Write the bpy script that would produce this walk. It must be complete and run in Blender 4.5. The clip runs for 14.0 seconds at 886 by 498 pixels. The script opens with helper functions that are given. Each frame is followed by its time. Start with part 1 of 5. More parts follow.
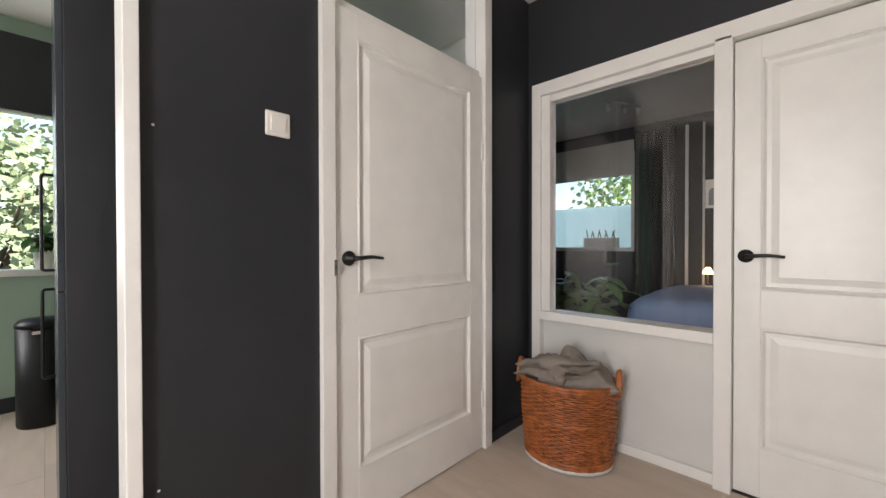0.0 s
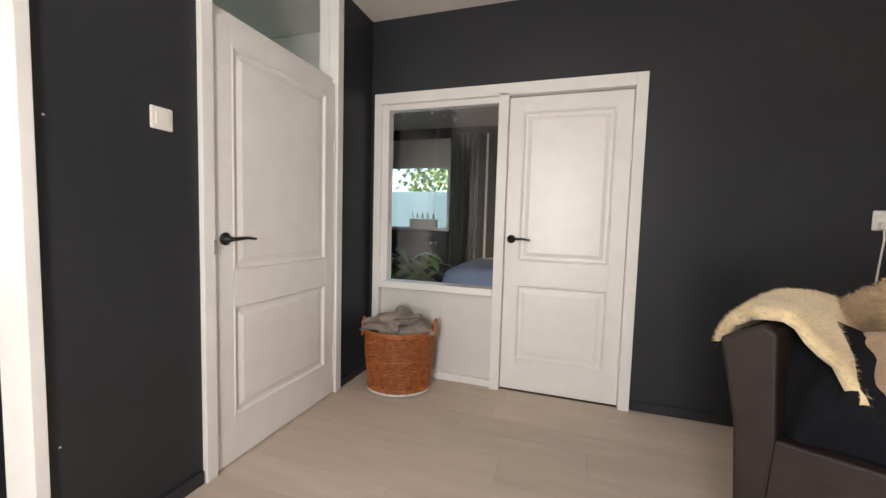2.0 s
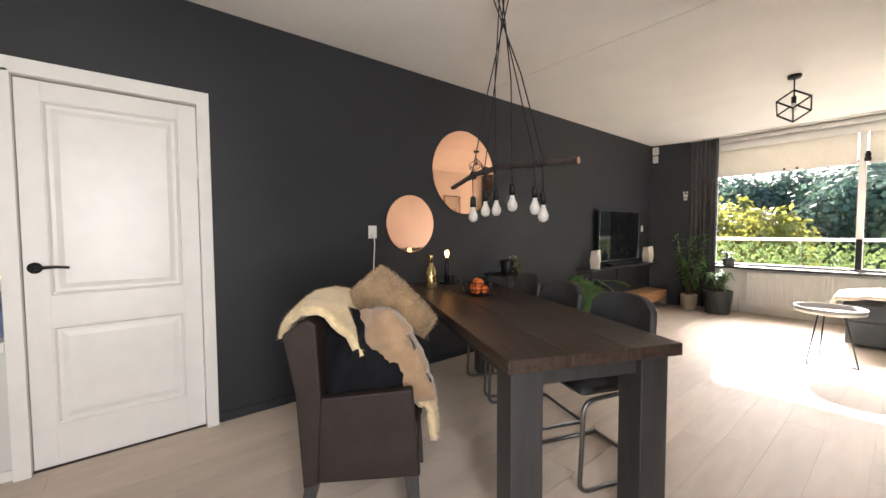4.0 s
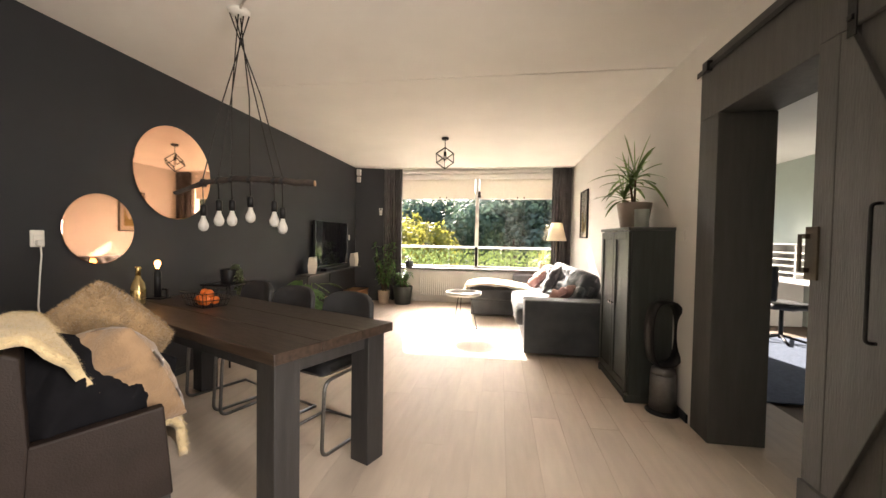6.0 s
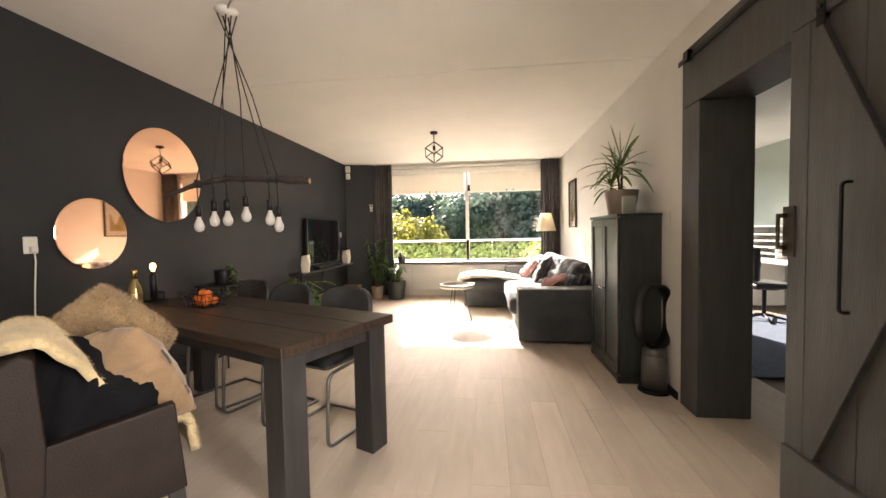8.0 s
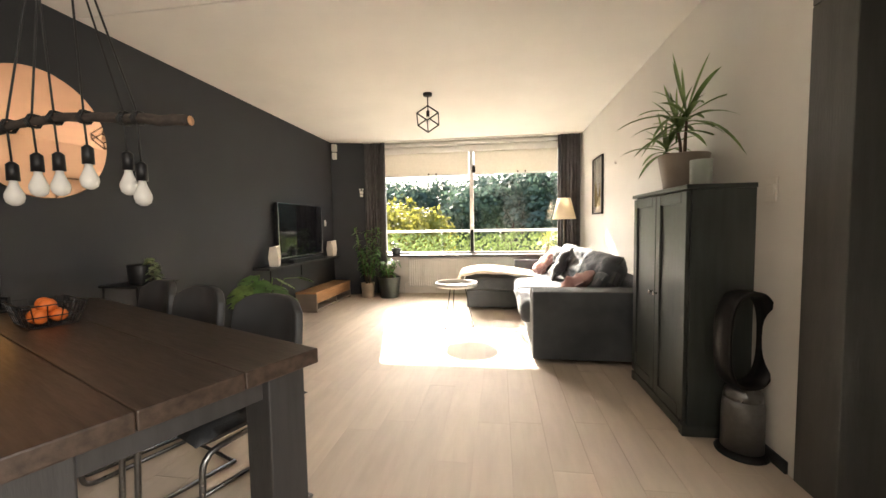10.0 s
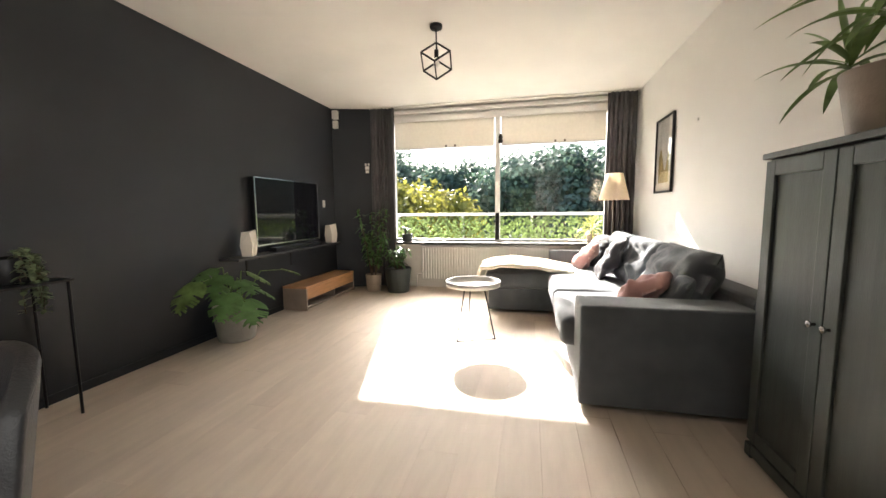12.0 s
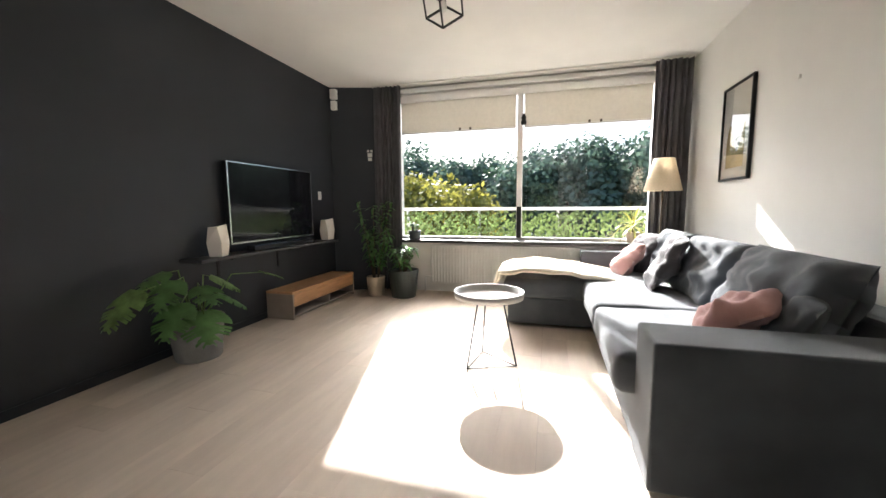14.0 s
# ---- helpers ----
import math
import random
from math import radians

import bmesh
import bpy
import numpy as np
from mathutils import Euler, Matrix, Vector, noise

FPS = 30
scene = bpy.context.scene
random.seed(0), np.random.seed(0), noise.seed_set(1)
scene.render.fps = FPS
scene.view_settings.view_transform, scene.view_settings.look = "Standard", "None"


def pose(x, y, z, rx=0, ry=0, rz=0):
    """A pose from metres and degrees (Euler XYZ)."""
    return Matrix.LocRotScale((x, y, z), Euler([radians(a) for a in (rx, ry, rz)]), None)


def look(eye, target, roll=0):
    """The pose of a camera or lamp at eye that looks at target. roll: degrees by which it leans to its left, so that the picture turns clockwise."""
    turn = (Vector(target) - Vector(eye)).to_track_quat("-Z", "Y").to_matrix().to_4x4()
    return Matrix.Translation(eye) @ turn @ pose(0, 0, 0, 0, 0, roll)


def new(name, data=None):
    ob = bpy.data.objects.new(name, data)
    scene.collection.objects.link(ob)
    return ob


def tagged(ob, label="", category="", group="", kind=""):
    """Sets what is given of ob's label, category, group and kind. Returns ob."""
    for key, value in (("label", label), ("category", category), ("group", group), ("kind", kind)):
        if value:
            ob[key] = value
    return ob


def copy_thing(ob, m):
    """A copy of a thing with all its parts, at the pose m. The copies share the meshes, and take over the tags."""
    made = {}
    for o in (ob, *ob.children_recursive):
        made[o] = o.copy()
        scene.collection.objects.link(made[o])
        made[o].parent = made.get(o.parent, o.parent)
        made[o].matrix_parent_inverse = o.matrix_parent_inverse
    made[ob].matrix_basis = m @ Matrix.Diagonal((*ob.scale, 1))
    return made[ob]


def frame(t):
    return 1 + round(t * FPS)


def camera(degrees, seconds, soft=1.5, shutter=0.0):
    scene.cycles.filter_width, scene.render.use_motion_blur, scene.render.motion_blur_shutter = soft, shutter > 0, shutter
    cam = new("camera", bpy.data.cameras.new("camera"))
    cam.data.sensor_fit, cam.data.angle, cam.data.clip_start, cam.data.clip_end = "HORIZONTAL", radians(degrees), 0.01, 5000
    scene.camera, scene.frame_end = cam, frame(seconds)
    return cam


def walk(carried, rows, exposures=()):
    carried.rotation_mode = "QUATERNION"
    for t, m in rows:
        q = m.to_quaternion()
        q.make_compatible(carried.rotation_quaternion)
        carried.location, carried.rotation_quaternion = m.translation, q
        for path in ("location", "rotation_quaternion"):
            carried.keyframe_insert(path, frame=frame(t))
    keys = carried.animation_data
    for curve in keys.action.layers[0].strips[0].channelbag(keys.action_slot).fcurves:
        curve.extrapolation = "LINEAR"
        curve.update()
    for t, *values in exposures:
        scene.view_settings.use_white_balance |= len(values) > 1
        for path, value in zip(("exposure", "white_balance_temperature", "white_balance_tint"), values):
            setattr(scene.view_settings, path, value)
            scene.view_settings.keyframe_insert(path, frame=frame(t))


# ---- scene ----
cam = camera(98.5, 14.0)
PATH = [
    (0, (0.163, 0.477, 1.102), (1.604, 1.863, 1.083), -0.1),
    (0.5, (0.054, 0.43, 1.097), (1.56, 1.745, 1.076), 0.0),
    (1, (-0.083, 0.337, 1.092), (1.511, 1.543, 1.063), 0.2),
    (1.5, (-0.185, 0.234, 1.133), (1.526, 1.265, 1.038), 0.2),
    (2, (-0.336, 0.308, 1.151), (1.559, 0.93, 1.014), 1.6),
    (2.5, (-0.344, 0.142, 1.162), (1.627, 0.451, 1.023), 0.8),
    (3, (-0.421, 0.202, 1.171), (1.567, 0.012, 1.053), 0.5),
    (3.5, (-0.452, 0.28, 1.226), (1.386, -0.5, 1.106), -0.0),
    (4, (-0.515, 0.291, 1.23), (1.035, -0.969, 1.136), -0.3),
    (4.2, (-0.542, 0.287, 1.238), (0.869, -1.127, 1.144), -0.1),
    (6.5, (-0.554, 0.854, 1.269), (-0.371, -1.137, 1.211), 0.3),
    (7, (-0.517, 0.905, 1.269), (-0.353, -1.087, 1.197), -0.1),
    (7.5, (-0.498, 0.887, 1.269), (-0.308, -1.102, 1.193), -0.6),
    (8, (-0.526, 0.786, 1.253), (-0.283, -1.198, 1.168), -1.1),
    (10.5, (-0.557, -0.498, 1.179), (-0.251, -2.47, 1.038), -0.8),
    (11, (-0.551, -0.757, 1.179), (-0.221, -2.723, 1.015), -0.6),
    (11.5, (-0.544, -1.007, 1.161), (-0.176, -2.964, 0.975), -0.6),
    (12, (-0.545, -1.269, 1.152), (-0.104, -3.209, 0.947), -0.6),
    (12.5, (-0.517, -1.5, 1.141), (-0.03, -3.428, 0.931), -0.4),
    (13, (-0.481, -1.725, 1.13), (0.024, -3.648, 0.917), -0.2),
    (13.5, (-0.459, -1.887, 1.111), (0.057, -3.808, 0.898), -0.4),
    (14, (-0.453, -1.995, 1.107), (0.079, -3.91, 0.886), -0.4),
]
walk(cam, [(t, look(eye, target, roll)) for t, eye, target, roll in PATH],
     [(0.0, 2.34, 6300, 15), (2.0, 2.45, 6400, 15), (2.5, 2.65, 6400, 14), (3.0, 2.65, 5800, 13), (4.0, 2.62, 6200, 14), (5.2, 2.65, 6900, 15), (7.5, 2.65, 7050, 16), (11.0, 2.6, 6700, 11), (14.0, 2.02, 6000, 11)])

# ---- world, sun, exposure ----
SUN_TO = Vector((0.46, -1.68, 1.0)).normalized()
world = bpy.data.worlds.new("world")
scene.world = world
world.use_nodes = True
sky = world.node_tree.nodes.new("ShaderNodeTexSky")
sky.sky_type, sky.sun_disc = "NISHITA", False
sky.sun_elevation = math.asin(SUN_TO.z)
sky.sun_rotation = math.atan2(SUN_TO.x, SUN_TO.y)
world.node_tree.links.new(sky.outputs[0], world.node_tree.nodes["Background"].inputs[0])
world.node_tree.nodes["Background"].inputs[1].default_value = 0.066
sun = new("sun", bpy.data.lights.new("sun", "SUN"))
sun.data.energy, sun.data.angle, sun.data.color = 5.0, radians(0.55), (1.0, 0.94, 0.85)
sun.matrix_world = look((3, -12, 9), Vector((3, -12, 9)) - SUN_TO)


def sky_lamp(name, at, target, w, h, watts, col):
    ob = new(name, bpy.data.lights.new(name, "AREA"))
    ob.data.shape, ob.data.size, ob.data.size_y, ob.data.energy, ob.data.color = "RECTANGLE", w, h, watts, col
    ob.matrix_world = look(at, target)
    return ob


# sky light of the kitchen window's wide left-hand casement
sky_lamp("kitchen_daylight", (-1.30, 4.33, 1.48), (0.2, 0.6, 1.0), 0.85, 1.0, 9.0, (1.0, 0.97, 0.92))
# fill lamp added in an unseen hall opening, to light the doors from behind the walker
sky_lamp("hall_fill_lamp", (-1.575, 0.475, 1.35), (1.9, 0.75, 0.9), 0.64, 1.68, 12.0, (1.0, 0.95, 0.88))


# ---- materials ----
def mat(name, col, rough=0.5, metal=0.0, var=0.08, scale=5.0, bump=0.1, bscale=80.0, spec=0.5, stretch=(1, 1, 1), col2=None, rnd=0.0, coat=0.0, sheen=0.0, rvar=0.08, thin=0.0):
    m = bpy.data.materials.new(name)
    m.use_nodes = True
    n, l = m.node_tree.nodes, m.node_tree.links
    b = n["Principled BSDF"]
    b.inputs["Metallic"].default_value = metal
    b.inputs["Specular IOR Level"].default_value = spec
    b.inputs["Coat Weight"].default_value = coat
    b.inputs["Sheen Weight"].default_value = sheen
    tc, mp = n.new("ShaderNodeTexCoord"), n.new("ShaderNodeMapping")
    mp.inputs["Scale"].default_value = stretch
    l.new(tc.outputs["Object"], mp.inputs["Vector"])
    a, c = n.new("ShaderNodeTexNoise"), n.new("ShaderNodeTexNoise")
    a.inputs["Scale"].default_value, c.inputs["Scale"].default_value = scale, bscale
    a.inputs["Detail"].default_value, c.inputs["Detail"].default_value = 6, 3
    vec = mp.outputs["Vector"]
    mix = n.new("ShaderNodeMix")
    mix.data_type = "RGBA"
    lo = [max(0, v * (1 - var)) for v in col]
    hi = list(col2) if col2 else [min(1, v * (1 + var)) for v in col]
    mix.inputs["A"].default_value, mix.inputs["B"].default_value = (*lo, 1), (*hi, 1)
    out = mix.outputs["Result"]
    if rnd:
        oi, ad, sc = n.new("ShaderNodeObjectInfo"), n.new("ShaderNodeVectorMath"), n.new("ShaderNodeMath")
        sc.operation, sc.inputs[1].default_value = "MULTIPLY", 37.0
        l.new(oi.outputs["Random"], sc.inputs[0])
        l.new(vec, ad.inputs[0]), l.new(sc.outputs[0], ad.inputs[1])
        vec = ad.outputs[0]
        hs, mr = n.new("ShaderNodeHueSaturation"), n.new("ShaderNodeMapRange")
        mr.inputs["To Min"].default_value, mr.inputs["To Max"].default_value = 1 - rnd, 1 + rnd
        l.new(oi.outputs["Random"], mr.inputs["Value"]), l.new(mr.outputs[0], hs.inputs["Value"])
        l.new(out, hs.inputs["Color"])
        out = hs.outputs["Color"]
    l.new(vec, a.inputs["Vector"]), l.new(vec, c.inputs["Vector"])
    cr = n.new("ShaderNodeMapRange")
    cr.inputs["From Min"].default_value, cr.inputs["From Max"].default_value = 0.3, 0.7
    l.new(a.outputs["Fac"], cr.inputs["Value"])
    l.new(cr.outputs[0], mix.inputs["Factor"])
    l.new(out, b.inputs["Base Color"])
    rr = n.new("ShaderNodeMapRange")
    rr.inputs["To Min"].default_value, rr.inputs["To Max"].default_value = max(0, rough - rvar), min(1, rough + rvar)
    l.new(c.outputs["Fac"], rr.inputs["Value"]), l.new(rr.outputs[0], b.inputs["Roughness"])
    if bump:
        bp = n.new("ShaderNodeBump")
        bp.inputs["Strength"].default_value, bp.inputs["Distance"].default_value = bump, 0.01
        l.new(c.outputs["Fac"], bp.inputs["Height"]), l.new(bp.outputs[0], b.inputs["Normal"])
    if thin:
        tr, ms = n.new("ShaderNodeBsdfTranslucent"), n.new("ShaderNodeMixShader")
        ms.inputs[0].default_value = thin
        l.new(out, tr.inputs["Color"]), l.new(b.outputs[0], ms.inputs[1]), l.new(tr.outputs[0], ms.inputs[2])
        l.new(ms.outputs[0], n["Material Output"].inputs["Surface"])
    return m


def glass_mat(name, col=(1, 1, 1), rough=0.0, ior=1.45):
    m = bpy.data.materials.new(name)
    m.use_nodes = True
    b = m.node_tree.nodes["Principled BSDF"]
    b.inputs["Base Color"].default_value = (*col, 1)
    b.inputs["Transmission Weight"].default_value, b.inputs["Roughness"].default_value, b.inputs["IOR"].default_value = 1.0, rough, ior
    return m


def glow(name, col, strength):
    m = bpy.data.materials.new(name)
    m.use_nodes = True
    b = m.node_tree.nodes["Principled BSDF"]
    b.inputs["Emission Color"].default_value, b.inputs["Emission Strength"].default_value = (*col, 1), strength
    b.inputs["Base Color"].default_value = (*col, 1)
    return m


ANTHRACITE = mat("anthracite_wall_paint", (0.023, 0.025, 0.029), 0.5, var=0.12, scale=1.5, bump=0.12, bscale=260, spec=0.35)
CREAM = mat("off_white_wall_paint", (0.74, 0.72, 0.68), 0.75, var=0.03, scale=2, bump=0.15, bscale=220, spec=0.2)
CEIL = mat("white_ceiling_plaster", (0.78, 0.76, 0.72), 0.85, var=0.03, scale=2, bump=0.2, bscale=160, spec=0.1)
WHITE = mat("white_satin_paint", (0.80, 0.79, 0.76), 0.32, var=0.03, scale=8, bump=0.05, bscale=120)
PANEL_WHITE = mat("pale_grey_panel_paint", (0.66, 0.66, 0.63), 0.5, var=0.03, scale=6, bump=0.08, bscale=120)
GREEN = mat("sage_wall_paint", (0.36, 0.47, 0.38), 0.7, var=0.05, scale=3)
OFFICE_GREEN = mat("pale_grey_green_paint", (0.55, 0.60, 0.55), 0.7, var=0.03, scale=3)
OAK = mat("whitewashed_oak", (0.55, 0.465, 0.385), 0.60, spec=0.10, var=0.06, scale=6, stretch=(3, 0.5, 3), bump=0.02, bscale=30, rnd=0.07, rvar=0.06)
SUBFLOOR = mat("dark_joint_board", (0.16, 0.12, 0.09), 0.8)
BLACK_WOOD = mat("black_stained_wood", (0.034, 0.033, 0.033), 0.5, var=0.18, scale=5, stretch=(8, 8, 0.8), bump=0.10, bscale=30)
BARN = mat("charcoal_painted_planks", (0.066, 0.065, 0.061), 0.62, var=0.14, scale=4, stretch=(6, 6, 0.7), bump=0.18, bscale=25)
TABLE = mat("dark_stained_table_wood", (0.046, 0.031, 0.023), 0.34, var=0.45, scale=5, stretch=(0.8, 9, 9), bump=0.10, bscale=18)
CHAIR_WOOD = mat("dark_brown_chair_leather", (0.020, 0.013, 0.011), 0.55, spec=0.3, var=0.25, scale=7, bump=0.2, bscale=160)
CAB = mat("black_green_lacquered_wood", (0.042, 0.050, 0.047), 0.36, var=0.2, scale=4, stretch=(8, 8, 0.8), bump=0.1, bscale=40)
METAL_BLACK = mat("matt_black_metal", (0.015, 0.015, 0.016), 0.42, 0.5, var=0.1)
CHROME = mat("brushed_steel", (0.62, 0.61, 0.60), 0.22, 1.0, var=0.05)
LEATHER = mat("dark_grey_seat_leather", (0.035, 0.036, 0.038), 0.5, var=0.15, scale=8, bump=0.2, bscale=180)
SOFA = mat("charcoal_woven_fabric", (0.085, 0.095, 0.108), 0.85, var=0.2, scale=5, bump=0.4, bscale=500, sheen=0.25, spec=0.3)
DARK_CUSHION = mat("aubergine_grey_linen", (0.050, 0.044, 0.048), 0.9, var=0.2, scale=6, bump=0.4, bscale=400, sheen=0.2)
PINK = mat("dusty_pink_linen", (0.42, 0.22, 0.20), 0.9, var=0.12, scale=6, bump=0.4, bscale=400, sheen=0.2)
FUR_PALE = mat("pale_sheepskin", (0.74, 0.68, 0.56), 0.95, var=0.1, scale=12, bump=0.6, bscale=120, sheen=0.4)
FUR = mat("cream_sheepskin", (0.66, 0.52, 0.30), 0.95, var=0.15, scale=12, bump=0.6, bscale=120, sheen=0.4)
TAN = mat("tan_faux_fur", (0.34, 0.225, 0.115), 0.9, var=0.35, scale=9, bump=0.6, bscale=140, sheen=0.4)
BEIGE = mat("beige_velvet", (0.32, 0.205, 0.115), 0.85, var=0.2, scale=10, bump=0.5, bscale=110, sheen=0.4)
CURTAIN = mat("dark_grey_curtain_cloth", (0.10, 0.095, 0.098), 0.9, var=0.15, scale=9, bump=0.3, bscale=350, thin=0.12)
BLIND = mat("ecru_roller_blind", (0.70, 0.665, 0.60), 0.9, var=0.04, scale=30, bump=0.2, bscale=400, thin=0.15)
WICKER = mat("honey_brown_wicker", (0.33, 0.10, 0.026), 0.42, var=0.4, scale=30, bump=0.2, bscale=90)
TOWEL = mat("taupe_towelling", (0.30, 0.26, 0.225), 0.95, var=0.15, scale=14, bump=0.8, bscale=260)
POT_GREY = mat("grey_concrete_pot", (0.24, 0.225, 0.205), 0.8, var=0.15, scale=9, bump=0.3, bscale=90)
POT_TAUPE = mat("taupe_ceramic", (0.27, 0.22, 0.18), 0.6, var=0.1, scale=9, bump=0.1)
POT_BEIGE = mat("beige_ceramic", (0.42, 0.34, 0.26), 0.55, var=0.1, scale=9)
SOIL = mat("potting_soil", (0.05, 0.035, 0.025), 0.95, var=0.4, scale=40, bump=0.9, bscale=120)
BENCH_WOOD = mat("warm_beech_veneer", (0.47, 0.25, 0.12), 0.42, var=0.18, scale=5, stretch=(9, 0.8, 9), bump=0.05)
SPEAKER = mat("ivory_plastic", (0.66, 0.60, 0.52), 0.5, var=0.05)
LEAF = mat("deep_green_leaf", (0.105, 0.21, 0.065), 0.38, var=0.35, scale=9, bump=0.1, bscale=40, thin=0.25)
LEAF_PALE = mat("light_green_leaf", (0.16, 0.25, 0.075), 0.4, var=0.4, scale=14, bump=0.1, bscale=40, thin=0.25)
LEAF_GREY = mat("grey_green_leaf", (0.20, 0.25, 0.14), 0.5, var=0.3, scale=20, thin=0.2)
STEM = mat("brown_plant_stem", (0.12, 0.085, 0.05), 0.7, var=0.3, scale=20, bump=0.3)
TREE_A = mat("dark_tree_leaves", (0.12, 0.18, 0.13), 0.6, var=0.5, scale=0.8, thin=0.35, bump=0)
TREE_B = mat("yellow_green_tree_leaves", (0.32, 0.30, 0.06), 0.6, var=0.5, scale=1.2, thin=0.4, bump=0)
IVY = mat("ivy_leaves", (0.20, 0.27, 0.09), 0.5, var=0.6, scale=9, thin=0.4, bump=0)
BRANCH = mat("dark_branch_bark", (0.035, 0.026, 0.021), 0.9, var=0.4, scale=20, bump=0.6, bscale=60)
BARK = mat("tree_bark", (0.10, 0.075, 0.055), 0.9, var=0.4, scale=8, bump=0.6, bscale=30)
GRASS = mat("far_grass", (0.06, 0.09, 0.03), 0.9, var=0.4, scale=0.3)
CONCRETE = mat("balcony_concrete", (0.33, 0.32, 0.30), 0.85, var=0.15, scale=3, bump=0.3)
BRICK = mat("sun_blocker_brick", (0.28, 0.17, 0.12), 0.85, var=0.2, scale=9)
GLASS = glass_mat("window_glass", (1, 1, 1))
JAR = mat("milky_jar_glass", (0.62, 0.66, 0.62), 0.15, var=0.03, bump=0, thin=0.5)
COPPER_MIRROR = mat("copper_tinted_mirror", (0.95, 0.60, 0.43), 0.03, 1.0, var=0.0, bump=0, rvar=0.01)
SCREEN = mat("glossy_black_screen", (0.010, 0.010, 0.012), 0.06, var=0, bump=0, rvar=0.02)
GOLD = mat("gold_foil", (0.75, 0.52, 0.22), 0.25, 1.0, var=0.15, scale=30, bump=0.2)
BOTTLE = mat("gold_bottle", (0.40, 0.29, 0.13), 0.15, 0.6, var=0.1, bump=0)
ORANGE = mat("mandarin_peel", (0.75, 0.17, 0.03), 0.4, var=0.1, scale=20, bump=0.3, bscale=250)
BULB = mat("opal_bulb_glass", (0.82, 0.80, 0.76), 0.2, var=0.0, bump=0, thin=0.3)
SHADE = mat("linen_lamp_shade", (0.78, 0.69, 0.55), 0.9, var=0.05, scale=60, bump=0.3, bscale=300, thin=0.4)
PAPER = mat("art_print_paper", (0.80, 0.77, 0.70), 0.8, var=0.03, scale=6)
INK_A = mat("print_mustard_ink", (0.42, 0.32, 0.12), 0.8, var=0.3, scale=8)
INK_B = mat("print_grey_ink", (0.22, 0.23, 0.25), 0.8, var=0.3, scale=8)
PLASTIC = mat("white_plastic", (0.74, 0.72, 0.67), 0.4, var=0.02)
RUG = mat("blue_grey_rug", (0.075, 0.10, 0.15), 0.95, var=0.2, scale=30, bump=0.6, bscale=300)
BLANKET = mat("pale_blue_blanket", (0.30, 0.42, 0.68), 0.95, var=0.08, scale=9, bump=0.6, bscale=160)
BRASS = mat("fitting_bronze", (0.10, 0.08, 0.06), 0.4, 0.8)
FILAMENT = glow("warm_bulb_glow", (1.0, 0.45, 0.12), 2.0)
STEEL = mat("dark_steel_tube", (0.22, 0.22, 0.22), 0.3, 1.0, var=0.1)
BEDLAMP = glow("warm_bedside_glow", (1.0, 0.55, 0.22), 2.5)
FROST = mat("frosted_balcony_glass", (0.62, 0.74, 0.76), 0.5, var=0.02, thin=0.5)
BOOKS = mat("book_spines", (0.35, 0.27, 0.22), 0.7, var=0.6, scale=30)


# ---- building helpers ----
def obj(name, bm, m, parent=None, smooth=False, bevel=0.0, at=None):
    me = bpy.data.meshes.new(name)
    bmesh.ops.recalc_face_normals(bm, faces=bm.faces)
    bm.to_mesh(me)
    bm.free()
    me.materials.append(m)
    if smooth:
        me.shade_smooth()
    ob = new(name, me)
    if parent:
        ob.parent = parent
    if at is not None:
        ob.matrix_basis = at
    if bevel:
        bv = ob.modifiers.new("bevel", "BEVEL")
        bv.width, bv.segments, bv.limit_method = bevel, 2, "ANGLE"
    return ob


def add_box(bm, lo, hi, m=None):
    vs = [bm.verts.new((x, y, z)) for x in (lo[0], hi[0]) for y in (lo[1], hi[1]) for z in (lo[2], hi[2])]
    for f in ((0, 1, 3, 2), (4, 6, 7, 5), (0, 4, 5, 1), (2, 3, 7, 6), (0, 2, 6, 4), (1, 5, 7, 3)):
        bm.faces.new([vs[i] for i in f])
    if m is not None:
        bmesh.ops.transform(bm, matrix=m, verts=vs)
    return vs


def box(name, lo, hi, m, parent=None, bevel=0.003, at=None):
    bm = bmesh.new()
    add_box(bm, lo, hi)
    return obj(name, bm, m, parent, bevel=bevel, at=at)


def boxes(name, list_of, m, parent=None, bevel=0.003, at=None):
    bm = bmesh.new()
    for lo, hi in list_of:
        add_box(bm, lo, hi)
    return obj(name, bm, m, parent, bevel=bevel, at=at)


def add_lathe(bm, profile, seg=28, at=(0, 0, 0), sx=1.0, sy=1.0):
    rings = []
    for r, z in profile:
        rings.append([bm.verts.new((at[0] + r * sx * math.cos(2 * math.pi * i / seg), at[1] + r * sy * math.sin(2 * math.pi * i / seg), at[2] + z)) for i in range(seg)])
    for a, b in zip(rings, rings[1:]):
        for i in range(seg):
            bm.faces.new((a[i], a[(i + 1) % seg], b[(i + 1) % seg], b[i]))
    for ring in (rings[0], rings[-1]):
        if (ring[0].co - ring[seg // 2].co).length > 1e-4:
            bm.faces.new(ring)


def lathe(name, profile, m, parent=None, seg=28, at=(0, 0, 0), sx=1.0, sy=1.0, bevel=0.0):
    bm = bmesh.new()
    add_lathe(bm, profile, seg, at, sx, sy)
    return obj(name, bm, m, parent, smooth=True, bevel=bevel)


